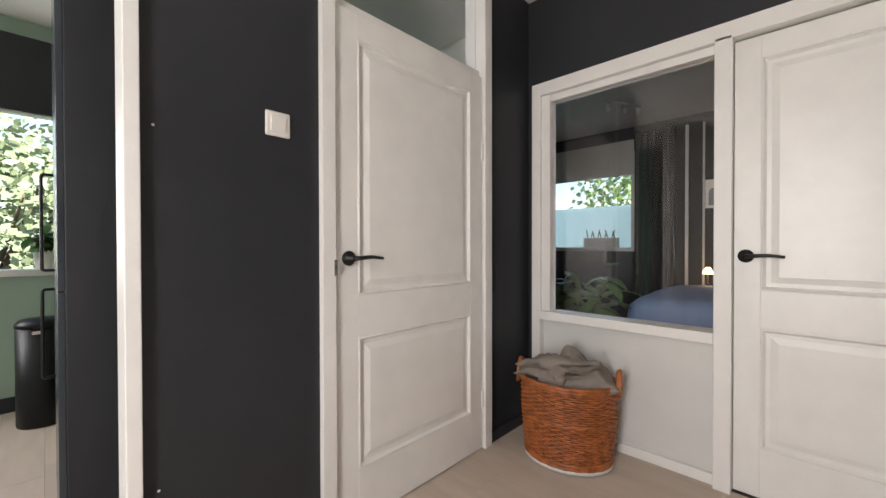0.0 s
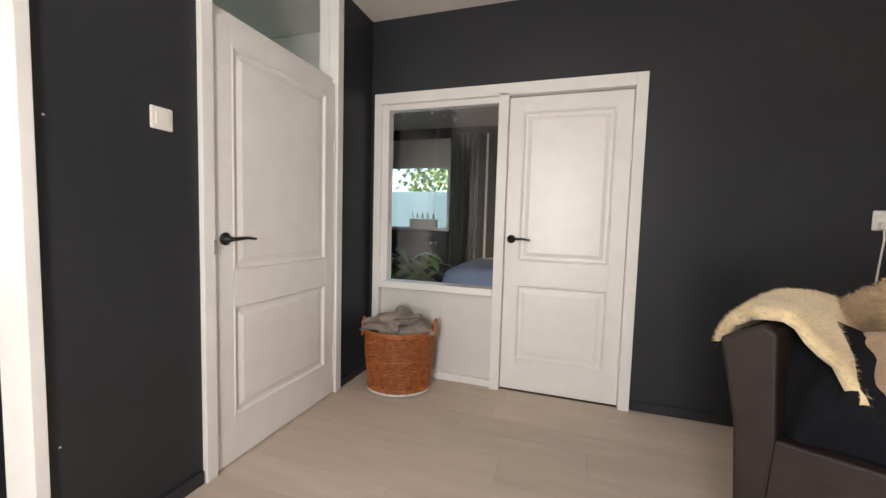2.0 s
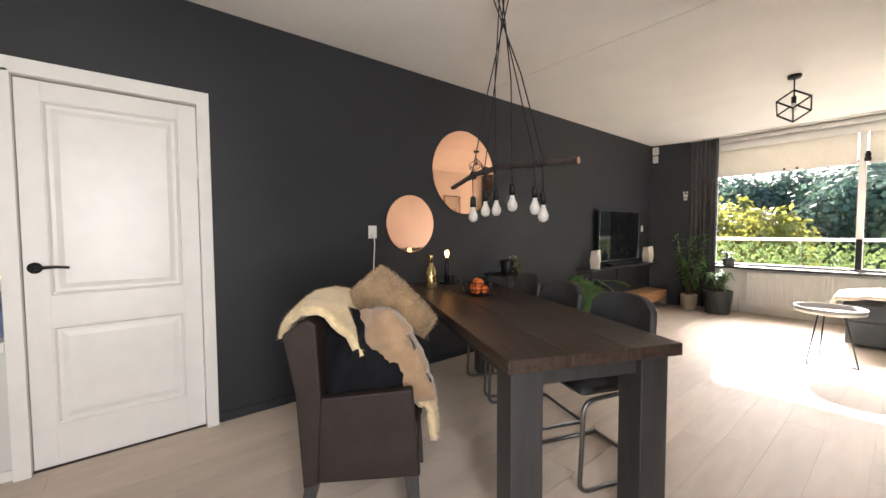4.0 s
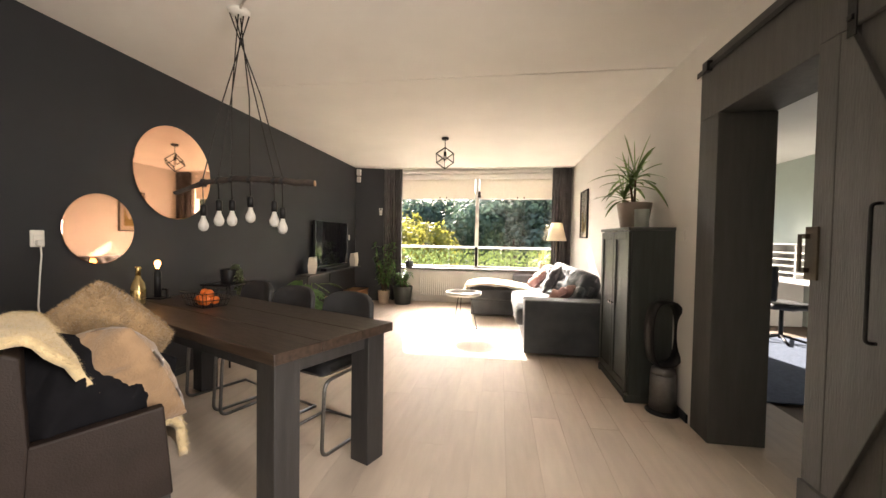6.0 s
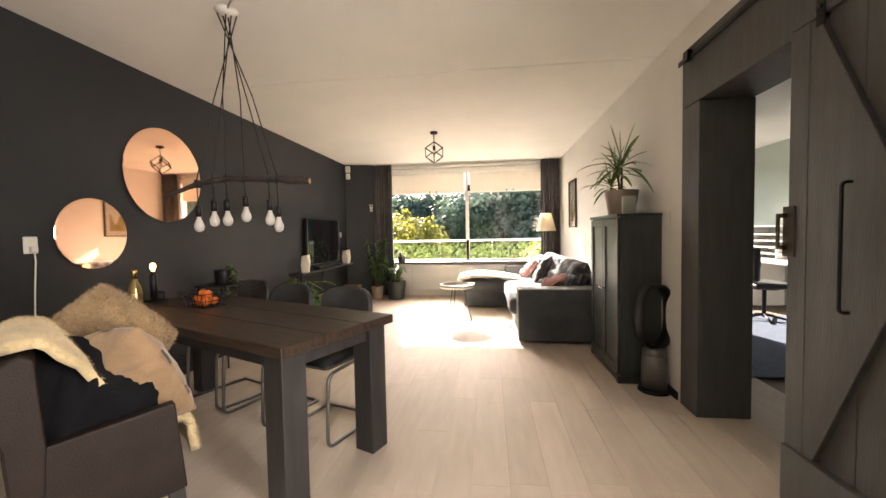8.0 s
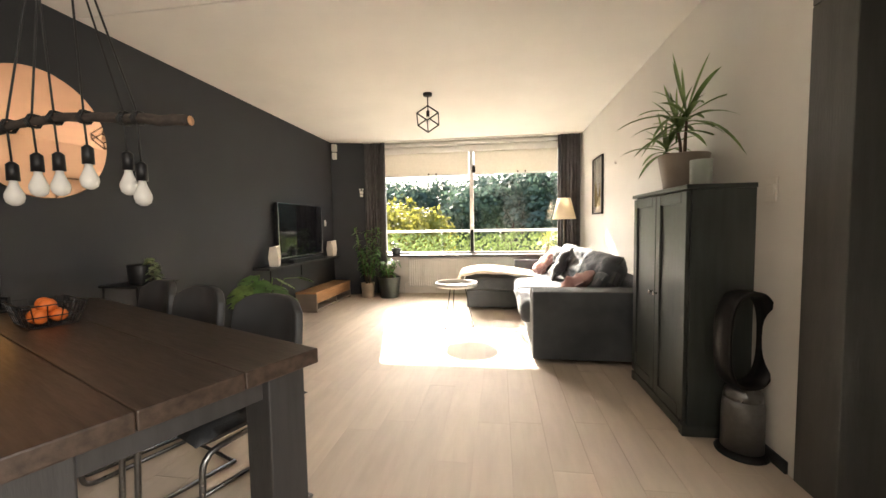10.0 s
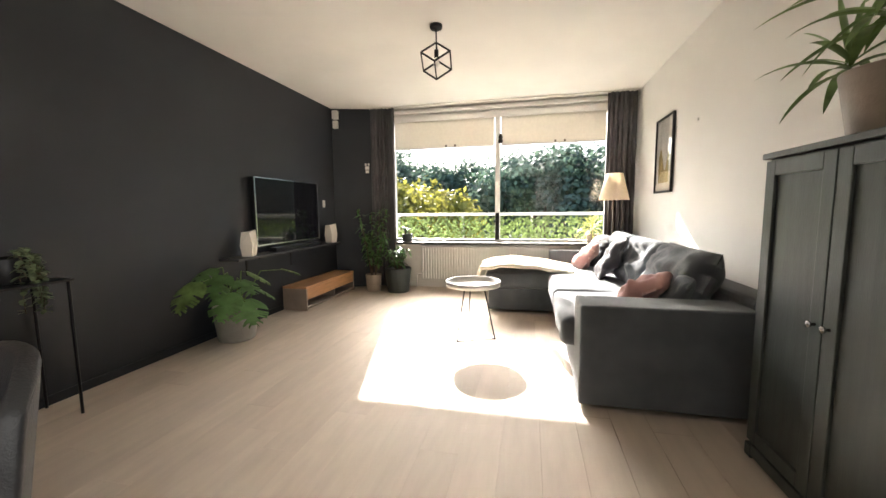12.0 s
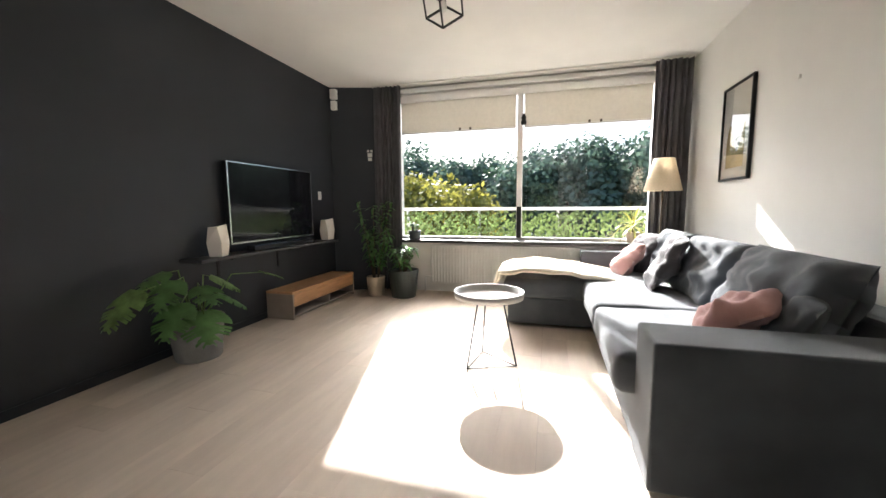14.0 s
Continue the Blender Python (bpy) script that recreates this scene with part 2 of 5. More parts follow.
def add_tube(bm, pts, r, seg=8, r2=None, closed=False):
    pts = [Vector(p) for p in pts]
    n = len(pts)
    rings, side = [], None
    for i, p in enumerate(pts):
        a = pts[i - 1] if i or closed else p
        b = pts[(i + 1) % n] if i < n - 1 or closed else p
        d = (b - a).normalized()
        if side is None:
            side = d.cross(Vector((0.13, 0.31, 0.94))).normalized()
        side = (side - d * side.dot(d)).normalized()
        up = d.cross(side)
        rad = r if r2 is None else r + (r2 - r) * i / max(1, n - 1)
        rings.append([bm.verts.new(p + rad * (math.cos(2 * math.pi * k / seg) * side + math.sin(2 * math.pi * k / seg) * up)) for k in range(seg)])
    for i in range(n if closed else n - 1):
        a, b = rings[i], rings[(i + 1) % n]
        for k in range(seg):
            bm.faces.new((a[k], a[(k + 1) % seg], b[(k + 1) % seg], b[k]))
    if not closed:
        bm.faces.new(rings[0])
        bm.faces.new(rings[-1])


def tube(name, pts, r, m, parent=None, seg=8, r2=None, closed=False):
    bm = bmesh.new()
    add_tube(bm, pts, r, seg, r2, closed)
    return obj(name, bm, m, parent, smooth=True)


def arc(pts, steps=5, cut=0.06):
    """Rounds the corners of a line."""
    pts = [Vector(p) for p in pts]
    out = [pts[0]]
    for a, b, c in zip(pts, pts[1:], pts[2:]):
        p, q = b + (a - b).normalized() * cut, b + (c - b).normalized() * cut
        out += [p * (1 - s) ** 2 + b * 2 * s * (1 - s) + q * s * s for s in [k / steps for k in range(steps + 1)]]
    return out + [pts[-1]]


def thing(name, label, category, at, group="", kind=""):
    ob = new(name)
    ob.matrix_basis = at
    return tagged(ob, label, category, group, kind)


def cushion(name, w, d, h, m, parent=None, at=None, seed=0, n=22, p=3.0, wrinkle=0.02, sag=0.0, pinch=0.07, puff=0.55, blunt=0.0):
    """A stuffed cushion, w by d, h thick, with pinched edges and creases."""
    bm = bmesh.new()
    off = Vector((seed * 3.7, seed * 1.9, 0))
    grid = []
    for s in (1, -1):
        rows = []
        for i in range(n + 1):
            row = []
            for j in range(n + 1):
                u, v = 2 * i / n - 1, 2 * j / n - 1
                pin = 1 - pinch * (1 - abs(u) ** 2) * abs(v) ** 4
                pin2 = 1 - pinch * (1 - abs(v) ** 2) * abs(u) ** 4
                k = max(0, (1 - abs(u) ** p)) ** puff * max(0, (1 - abs(v) ** p)) ** puff
                x, y = u * w / 2 * pin2 * math.sqrt(1 - blunt * v * v), v * d / 2 * pin * math.sqrt(1 - blunt * u * u)
                wr = wrinkle * noise.noise(Vector((x * 7, y * 7, s)) + off) + wrinkle * 0.6 * abs(noise.noise(Vector((x * 17, y * 9, s)) + off))
                row.append(bm.verts.new((x, y, s * h / 2 * k + wr * (0.25 + k) - sag * k * (s > 0))))
            rows.append(row)
        for i in range(n):
            for j in range(n):
                bm.faces.new((rows[i][j], rows[i + 1][j], rows[i + 1][j + 1], rows[i][j + 1]))
        grid.append(rows)
    edge = [(i, 0) for i in range(n)] + [(n, j) for j in range(n)] + [(i, n) for i in range(n, 0, -1)] + [(0, j) for j in range(n, 0, -1)]
    for e, f in zip(edge, edge[1:] + edge[:1]):
        bm.faces.new((grid[0][e[0]][e[1]], grid[0][f[0]][f[1]], grid[1][f[0]][f[1]], grid[1][e[0]][e[1]]))
    return obj(name, bm, m, parent, smooth=True, at=at)


def add_leaf(bm, base, d, up, length, width, droop=0.3, n=5, notch=0.0, fold=0.15):
    """A leaf blade as a bent strip with a midrib fold."""
    d, up = Vector(d).normalized(), Vector(up)
    side = d.cross(up).normalized()
    up = side.cross(d)
    prev = None
    for i in range(n + 1):
        s = i / n
        c = Vector(base) + d * length * s * (1 - 0.25 * droop * s) - Vector((0, 0, 1)) * droop * length * s * s
        wd = width / 2 * math.sin(math.pi * min(1, s * 0.93 + 0.07)) ** 0.7
        if notch and i % 2:
            wd *= 1 - notch
        row = [bm.verts.new(c - side * wd + up * fold * wd), bm.verts.new(c), bm.verts.new(c + side * wd + up * fold * wd)]
        if prev:
            bm.faces.new((prev[0], prev[1], row[1], row[0]))
            bm.faces.new((prev[1], prev[2], row[2], row[1]))
        prev = row


def pot(m, parent, r0, r1, h, wall=0.012):
    lathe("pot", [(0.0, 0.0), (r0 * 0.97, 0), (r0, 0.008), (r1, h - 0.006), (r1 - 0.003, h), (r1 - wall, h), (r1 - wall - 0.004, h - 0.045)], m, parent)
    lathe("soil", [(0, h - 0.035), (r1 * 0.5, h - 0.03), (r1 - wall - 0.002, h - 0.04), (r1 - wall - 0.004, h - 0.06), (0, h - 0.06)], SOIL, parent, seg=20)


H = 2.62


# ---- structure ----
def struct(ob, label="", cat=""):
    return tagged(ob, label, cat, kind="structure")


T = 0.12
struct(boxes("wall_east", [((2.28, -6.9, 0), (2.28 + T, -0.10, H)), ((2.28, -0.10, 2.08), (2.28 + T, 1.715, H)), ((2.28, 1.715, 0), (2.28 + T, 1.88, H))], ANTHRACITE, bevel=0), "matt anthracite painted plaster wall", "wall")
struct(boxes("wall_north", [((0.33, 1.76, 0), (0.85, 1.88, H)), ((1.86, 1.76, 0), (2.276, 1.88, H))], ANTHRACITE, bevel=0), "matt anthracite wall beside the white door", "wall")
struct(box("wall_corner_slant", (0, 0, 0), (0.62, 0.10, H), ANTHRACITE, bevel=0, at=pose(2.285, -6.475, 0, 0, 0, 180 + 17)), "anthracite slanted wall in the window corner", "wall")
struct(boxes("wall_west", [((-2.2, -7.0, 0), (-1.876, -2.10, H)), ((-2.2, -2.10, 2.2), (-1.876, -0.26, H)), ((-2.2, -1.0, 0), (-1.876, -0.26, 2.2))], CREAM, bevel=0), "off-white plaster wall", "wall")
# the gap at y 0.14 to 0.81 is an unseen opening added for the fill lamp
struct(boxes("wall_hall", [((-2.2, -0.26, 0), (-1.56, -0.20, H)), ((-1.62, -0.2, 0), (-1.56, 0.14, H)), ((-1.62, 0.81, 0), (-1.56, 1.88, H)), ((-1.62, 0.14, 0), (-1.56, 0.81, 0.48)), ((-1.62, 0.14, 2.22), (-1.56, 0.81, H)), ((-1.56, 1.76, 0), (-0.72, 1.88, H)), ((-0.72, 1.76, 2.3), (0.30, 1.88, H))], CREAM, bevel=0), "off-white hall partition wall", "wall")
struct(boxes("wall_south", [((-2.2, -6.96, 0), (1.75, -6.76, 0.66)), ((1.48, -6.96, 0.66), (1.75, -6.76, H)), ((-2.2, -6.96, 0.66), (-1.60, -6.76, H))], CREAM, bevel=0), "off-white wall under the wide window", "wall")
struct(box("wall_behind_corner", (1.75, -6.96, 0), (2.4, -6.9, H), CREAM, bevel=0), "plain outer wall", "wall")
bm = bmesh.new()
add_box(bm, (-2.2, -2.498, H), (2.4, 1.88, H + 0.1))
add_box(bm, (-2.2, -6.98, H), (2.4, -2.512, H + 0.1))
add_box(bm, (-2.2, -2.512, H + 0.03), (2.4, -2.498, H + 0.1))
struct(obj("ceiling", bm, CEIL), "white plastered ceiling with one straight seam", "ceiling")
floor = struct(box("floor", (-5.4, -7.0, -0.05), (2.42, 4.4, -0.016), SUBFLOOR, bevel=0), "whitewashed oak plank floor", "floor")

# skirting
struct(boxes("baseboard", [((2.266, -6.44, 0), (2.279, -0.115, 0.06)), ((1.875, 1.747, 0), (2.266, 1.759, 0.06)), ((0.335, 1.747, 0), (0.845, 1.759, 0.06)), ((-1.875, -6.7, 0), (-1.861, -2.13, 0.06))], ANTHRACITE), "low dark skirting board", "baseboard")


# panelled doors
def panel_door(name, w, h, at, label, handle_x, hinge_side):
    d = thing(name, label, "door", at)
    bm = bmesh.new()
    st, rails = 0.092, [0.0, 0.21, 0.735, 0.897, h - 0.095, h]
    add_box(bm, (0, 0.012, 0), (w, 0.04, h))
    for lo, hi in (((0, 0, 0), (st, 0.013, h)), ((w - st, 0, 0), (w, 0.013, h)), ((st, 0, rails[0]), (w - st, 0.013, rails[1])), ((st, 0, rails[2]), (w - st, 0.013, rails[3])), ((st, 0, rails[4]), (w - st, 0.013, rails[5]))):
        add_box(bm, lo, hi)
    obj("leaf", bm, WHITE, d, bevel=0.0015)
    for k, (z0, z1) in enumerate(((rails[1], rails[2]), (rails[3], rails[4]))):
        bm = bmesh.new()
        loops = []
        for ins, dep in ((0, 0.001), (0.008, -0.003), (0.018, 0.010), (0.034, 0.010), (0.060, 0.002)):
            loops.append([bm.verts.new(p) for p in ((st + ins, dep, z0 + ins), (w - st - ins, dep, z0 + ins), (w - st - ins, dep, z1 - ins), (st + ins, dep, z1 - ins))])
        for a, b in zip(loops, loops[1:]):
            for i in range(4):
                bm.faces.new((a[i], a[(i + 1) % 4], b[(i + 1) % 4], b[i]))
        bm.faces.new(loops[-1])
        obj("panel", bm, WHITE, d)
    hd = new("handle")
    hd.parent = d
    hd.matrix_basis = pose(handle_x, 0, 1.045)
    bm = bmesh.new()
    add_lathe(bm, [(0, 0.0), (0.028, 0.0), (0.029, 0.006), (0.024, 0.011), (0.013, 0.014), (0.011, 0.045), (0, 0.046)], 24)
    bmesh.ops.transform(bm, matrix=pose(0, 0, 0, 90, 0, 0), verts=bm.verts)
    add_tube(bm, [(0, -0.043, 0), (0.022, -0.048, 0.001), (0.05, -0.050, 0.003), (0.08, -0.050, 0.004), (0.105, -0.049, 0.001), (0.13, -0.047, -0.002)], 0.009, 10, 0.006)
    obj("lever", bm, METAL_BLACK, hd, smooth=True)
    boxes("hinge", [((hinge_side - 0.006, -0.008, z), (hinge_side + 0.006, 0.004, z + 0.09)) for z in (0.22, 1.55)], WHITE, d)
    return d


panel_door("door_1", 0.875, 1.995, pose(0.915, 1.752, 0.008), "white panelled hall door with black lever handle, closed", 0.05, 0.875)
panel_door("door_2", 0.755, 1.99, pose(2.290, 0.722, 0.008, 0, 0, -90), "white panelled bedroom door with black lever handle, closed", 0.042, 0.755)

fr = struct(boxes("door_frame_1", [((0.85, 1.735, 0), (0.905, 1.88, H)), ((1.80, 1.735, 0), (1.86, 1.88, H)), ((0.905, 1.735, 2.555), (1.80, 1.88, H)), ((0.905, 1.775, 2.005), (1.80, 1.85, 2.045))], WHITE), "white door frame with transom light", "door frame")
tg = struct(box("window_transom", (0.905, 1.80, 2.045), (1.80, 1.806, 2.555), GLASS, bevel=0), "clear transom glass above the door", "window")
tg.visible_shadow = False
struct(box("strike_plate", (0.893, 1.730, 0.99), (0.908, 1.736, 1.05), CHROME), "small steel strike plate", "trim")
struct(box("door_frame_kitchen", (0.300, 1.735, 0), (0.335, 1.88, H), WHITE), "white kitchen door jamb", "door frame")
struct(boxes("door_frame_2", [((2.24, 1.66, 0), (2.36, 1.715, 2.08)), ((2.24, -0.10, 0), (2.36, -0.035, 2.08)), ((2.24, 0.725, 0), (2.36, 0.79, 2.02)), ((2.24, -0.035, 2.005), (2.36, 1.66, 2.08)), ((2.232, 0.79, 0.655), (2.36, 1.66, 0.705)), ((2.27, 0.79, 0.0), (2.34, 1.66, 0.05))], WHITE), "white combined frame for bedroom window and door", "door frame")
struct(boxes("glazing_bead", [((2.262, 1.605, 0.705), (2.34, 1.66, 2.005)), ((2.270, 0.79, 1.965), (2.34, 1.605, 2.005))], WHITE), "white glazing bead", "trim")
struct(box("panel_under_window", (2.29, 0.79, 0.05), (2.33, 1.66, 0.655), PANEL_WHITE), "pale grey painted panel under the bedroom window", "panel")
g = struct(box("window_bedroom_pane", (2.30, 0.79, 0.705), (2.306, 1.605, 1.965), GLASS, bevel=0), "clear inner window pane to the bedroom", "window")
g.visible_shadow = False


def wall_switch(name, label, at, w=0.082, h=0.082, rocker=True):
    s = thing(name, label, "switch" if rocker else "socket", at)
    box("plate", (-w / 2, -0.011, -h / 2), (w / 2, 0, h / 2), PLASTIC, s, bevel=0.006)
    box("rocker", (-0.026, -0.015, -0.026), (0.026, -0.010, 0.026), PLASTIC, s, bevel=0.003)
    return s


wall_switch("light_switch", "white square double light switch on dark wall", pose(0.70, 1.76, 1.505))

# main window
WY = -6.76
win = struct(boxes("window_1", [((1.42, WY - 0.06, 0.69), (1.48, WY + 0.02, H)), ((-1.60, WY - 0.06, 0.69), (-1.52, WY + 0.02, H)), ((-0.13, WY - 0.05, 0.72), (-0.065, WY + 0.025, 2.42)), ((-1.52, WY - 0.06, 2.42), (1.42, WY + 0.02, 2.50)), ((-1.52, WY - 0.06, 0.69), (1.42, WY + 0.02, 0.725)), ((-1.52, WY - 0.06, 2.50), (1.42, WY - 0.02, H)), ((-1.52, WY - 0.03, 2.54), (1.42, WY + 0.035, 2.585))], WHITE), "wide white two-light window overlooking trees", "window")
for x0, x1 in ((-0.065, 1.42), (-1.52, -0.13)):
    p = box("pane", (x0, WY - 0.028, 0.725), (x1, WY - 0.022, 2.42), GLASS, win, bevel=0)
    p.visible_shadow = False
tagged(box("mullion_latch", (-0.125, WY + 0.025, 0.72), (-0.07, WY + 0.045, 1.10), METAL_BLACK), "black window latch bar on the mullion", "latch")
sl = struct(box("window_sill", (-1.55, WY - 0.02, 0.655), (1.36, WY + 0.20, 0.69), BLACK_WOOD, bevel=0.004), "dark window sill", "sill")
struct(box("window_sill_outside", (-1.55, WY - 0.22, 0.66), (1.36, WY - 0.06, 0.70), WHITE), "white outer sill", "sill")
for x0, x1 in ((-0.05, 1.41), (-1.51, -0.145)):
    b = thing("roller_blind", "ecru roller blind, half lowered over window", "blind", pose(0, 0, 0), "window blinds")
    box("cloth", (x0, WY + 0.010, 2.05), (x1, WY + 0.013, 2.43), BLIND, b, bevel=0)
    box("bottom_bar", (x0, WY + 0.003, 2.03), (x1, WY + 0.020, 2.055), WHITE, b)
    for k in (0.38, 0.47):
        xk = x0 + (x1 - x0) * k
        box("clip", (xk - 0.012, WY + 0.014, 2.045), (xk + 0.012, WY + 0.035, 2.075), BRASS, b)
# small dark figurine hanging on the mullion
lathe_pts = [(0, 0), (0.028, 0.0), (0.033, 0.03), (0.022, 0.06), (0.03, 0.075), (0.022, 0.10), (0.012, 0.125), (0, 0.13)]
tagged(lathe("window_ornament", lathe_pts, METAL_BLACK, at=(-0.14, WY + 0.045, 2.06)), "small dark hanging ornament on the window mullion", "ornament")


def curtain(x0, x1, y, z0, z1, folds, seed):
    c = thing("curtain", "dark grey floor-length curtain, drawn aside", "curtain", pose(0, 0, 0), "window curtains")
    bm = bmesh.new()
    n, rows = folds * 8, 10
    g = []
    for j in range(rows + 1):
        z = z0 + (z1 - z0) * j / rows
        amp = 0.035 - 0.012 * j / rows
        g.append([bm.verts.new((x0 + (x1 - x0) * i / n + 0.008 * math.sin(i * 0.9 + seed), y + amp * math.sin(i / 8 * 2 * math.pi + 0.4 * math.sin(j * 0.5 + seed)) + 0.012 * math.sin(i * 0.31 + seed), z)) for i in range(n + 1)])
    for j in range(rows):
        for i in range(n):
            bm.faces.new((g[j][i], g[j][i + 1], g[j + 1][i + 1], g[j + 1][i]))
    ob = obj("cloth", bm, CURTAIN, c, smooth=True)
    so = ob.modifiers.new("thickness", "SOLIDIFY")
    so.thickness = 0.003
    return c


curtain(1.37, 1.74, -6.60, 0.03, 2.60, 7, 0)
curtain(-1.84, -1.50, -6.60, 0.03, 2.60, 6, 2)
tagged(box("curtain_track", (-1.86, -6.625, 2.60), (1.74, -6.585, 2.619), PLASTIC), "white ceiling curtain track", "track")

rad = thing("radiator", "white ribbed panel radiator under the window", "radiator", pose(0, 0, 0))
bm = bmesh.new()
add_box(bm, (-1.3, -6.745, 0.12), (1.02, -6.68, 0.62))
for i in range(58):
    x = -1.28 + i * 0.0397
    add_box(bm, (x, -6.682, 0.14), (x + 0.022, -6.668, 0.60))
obj("body", bm, PANEL_WHITE, rad, bevel=0.003)
tube("pipe", arc([(1.02, -6.71, 0.2), (1.10, -6.71, 0.2), (1.10, -6.71, 0.0)], cut=0.03), 0.009, PANEL_WHITE, rad)

# barn doorway
bf = struct(boxes("barn_door_casing", [((-2.2, -2.09, 0), (-1.868, -1.87, 2.07)), ((-2.2, -2.09, 2.073), (-1.868, -0.27, 2.46)), ((-2.2, -1.05, 0), (-1.885, -0.99, 2.07))], BARN, bevel=0.004), "charcoal painted timber doorway casing", "door frame")
barn = thing("barn_door", "charcoal plank sliding barn door with diagonal braces", "door", pose(-1.853, -1.07, 0.02, 0, 0, 0))
for i in range(5):
    box("plank", (-0.03, i * 0.155, 0), (-0.004, i * 0.155 + 0.152, 2.28), BARN, barn, bevel=0.003)
for nm, lo, hi in (("stile", (-0.004, 0, 0.26), (0.022, 0.10, 2.06)), ("stile", (-0.004, 0.675, 0.26), (0.022, 0.775, 2.06)), ("rail", (-0.004, -0.004, 0), (0.034, 0.779, 0.258)), ("rail", (-0.004, 0, 2.062), (0.022, 0.775, 2.28))):
    box(nm, lo, hi, BARN, barn, bevel=0.004)


bm = bmesh.new()
plate = [(0.101, 0.261), (0.15, 0.263), (0.50, 1.08), (0.50, 1.29), (0.14, 2.055), (0.101, 2.058)]
fa, ba = [bm.verts.new((0.021, y, z)) for y, z in plate], [bm.verts.new((-0.003, y, z)) for y, z in plate]
bm.faces.new(fa), bm.faces.new(ba)
for i in range(6):
    bm.faces.new((fa[i], fa[(i + 1) % 6], ba[(i + 1) % 6], ba[i]))
obj("brace", bm, BARN, barn, bevel=0.003)
tube("pull_bar", arc([(0.022, 0.295, 0.91), (0.055, 0.295, 0.91), (0.055, 0.295, 1.39), (0.022, 0.295, 1.39)], cut=0.02), 0.007, METAL_BLACK, barn)
boxes("latch", [((0.0, -0.02, 1.10), (0.03, 0.045, 1.32)), ((0.03, -0.03, 1.13), (0.05, 0.01, 1.15)), ((0.03, -0.03, 1.27), (0.05, 0.01, 1.29)), ((0.045, -0.03, 1.13), (0.052, -0.01, 1.29))], BRASS, barn, bevel=0.002)
boxes("hanger_strap", [((0.021, 0.13, 2.02), (0.027, 0.17, 2.40)), ((0.026, 0.138, 2.08), (0.036, 0.162, 2.10)), ((0.026, 0.138, 2.2), (0.036, 0.162, 2.22))], METAL_BLACK, barn, bevel=0.002)
rl = thing("door_rail", "black steel sliding door rail with stop block", "rail", pose(0, 0, 0))
box("bar", (-1.860, -2.12, 2.37), (-1.852, -0.30, 2.405), METAL_BLACK, rl)
boxes("stop", [((-1.886, -2.01, 2.365), (-1.835, -1.96, 2.43))], METAL_BLACK, rl)

# hall side frame with picture
hf = struct(boxes("hall_frame", [((-1.56, -0.20, 0), (-1.50, -0.155, H)), ((-1.56, -0.155, 0.98), (-1.50, 0.08, 1.06)), ((-1.56, 0.08, 0), (-1.50, 0.135, H)), ((-1.56, -0.155, 0.0), (-1.50, 0.08, 0.08))], WHITE), "white timber frame of the hall partition", "door frame")
struct(box("hall_panel_dark", (-1.56, -0.155, 0.08), (-1.535, 0.08, 0.98), CAB), "dark lower panel of the hall partition", "panel")


def picture(name, label, at, w, h, border, mats):
    """Framed print, w by h, facing local -y."""
    p = thing(name, label, "picture", at)
    fw = 0.018
    boxes("frame", [((-w / 2, -0.025, 0), (-w / 2 + fw, 0, h)), ((w / 2 - fw, -0.025, 0), (w / 2, 0, h)), ((-w / 2 + fw, -0.025, 0), (w / 2 - fw, 0, fw)), ((-w / 2 + fw, -0.025, h - fw), (w / 2 - fw, 0, h))], METAL_BLACK, p, bevel=0.002)
    box("mount", (-w / 2 + fw, -0.010, fw), (w / 2 - fw, -0.002, h - fw), PAPER, p, bevel=0)
    x0, x1, z0, z1 = -w / 2 + border, w / 2 - border, border, h - border
    for k, (m, bumps, s) in enumerate(mats):
        bm = bmesh.new()
        top, bot, n = [], [], 14
        for i in range(n + 1):
            x = x0 + (x1 - x0) * i / n
            a = z0 + (z1 - z0) * (bumps + s * math.sin(i * 0.55 + k * 1.7) * 0.5)
            top.append(bm.verts.new((x, -0.0125 - 0.0012 * k, a)))
            bot.append(bm.verts.new((x, -0.0125 - 0.0012 * k, z0)))
        for i in range(n):
            bm.faces.new((bot[i], bot[i + 1], top[i + 1], top[i]))
        obj("print", bm, m, p)
    gl = box("cover_glass", (-w / 2 + fw, -0.019, fw), (w / 2 - fw, -0.0175, h - fw), GLASS, p, bevel=0)
    gl.visible_shadow = False
    return p


picture("framed_picture", "black-framed abstract print with grey shapes", pose(-1.495, -0.045, 1.52, 0, 0, 90), 0.26, 0.85, 0.05, [(INK_B, 0.75, 0.5)])
picture("framed_picture", "black-framed art print in muted colours on white wall", pose(-1.873, -5.60, 1.30, 0, 0, 90), 0.50, 0.755, 0.10, [(INK_A, 0.42, 0.4)])

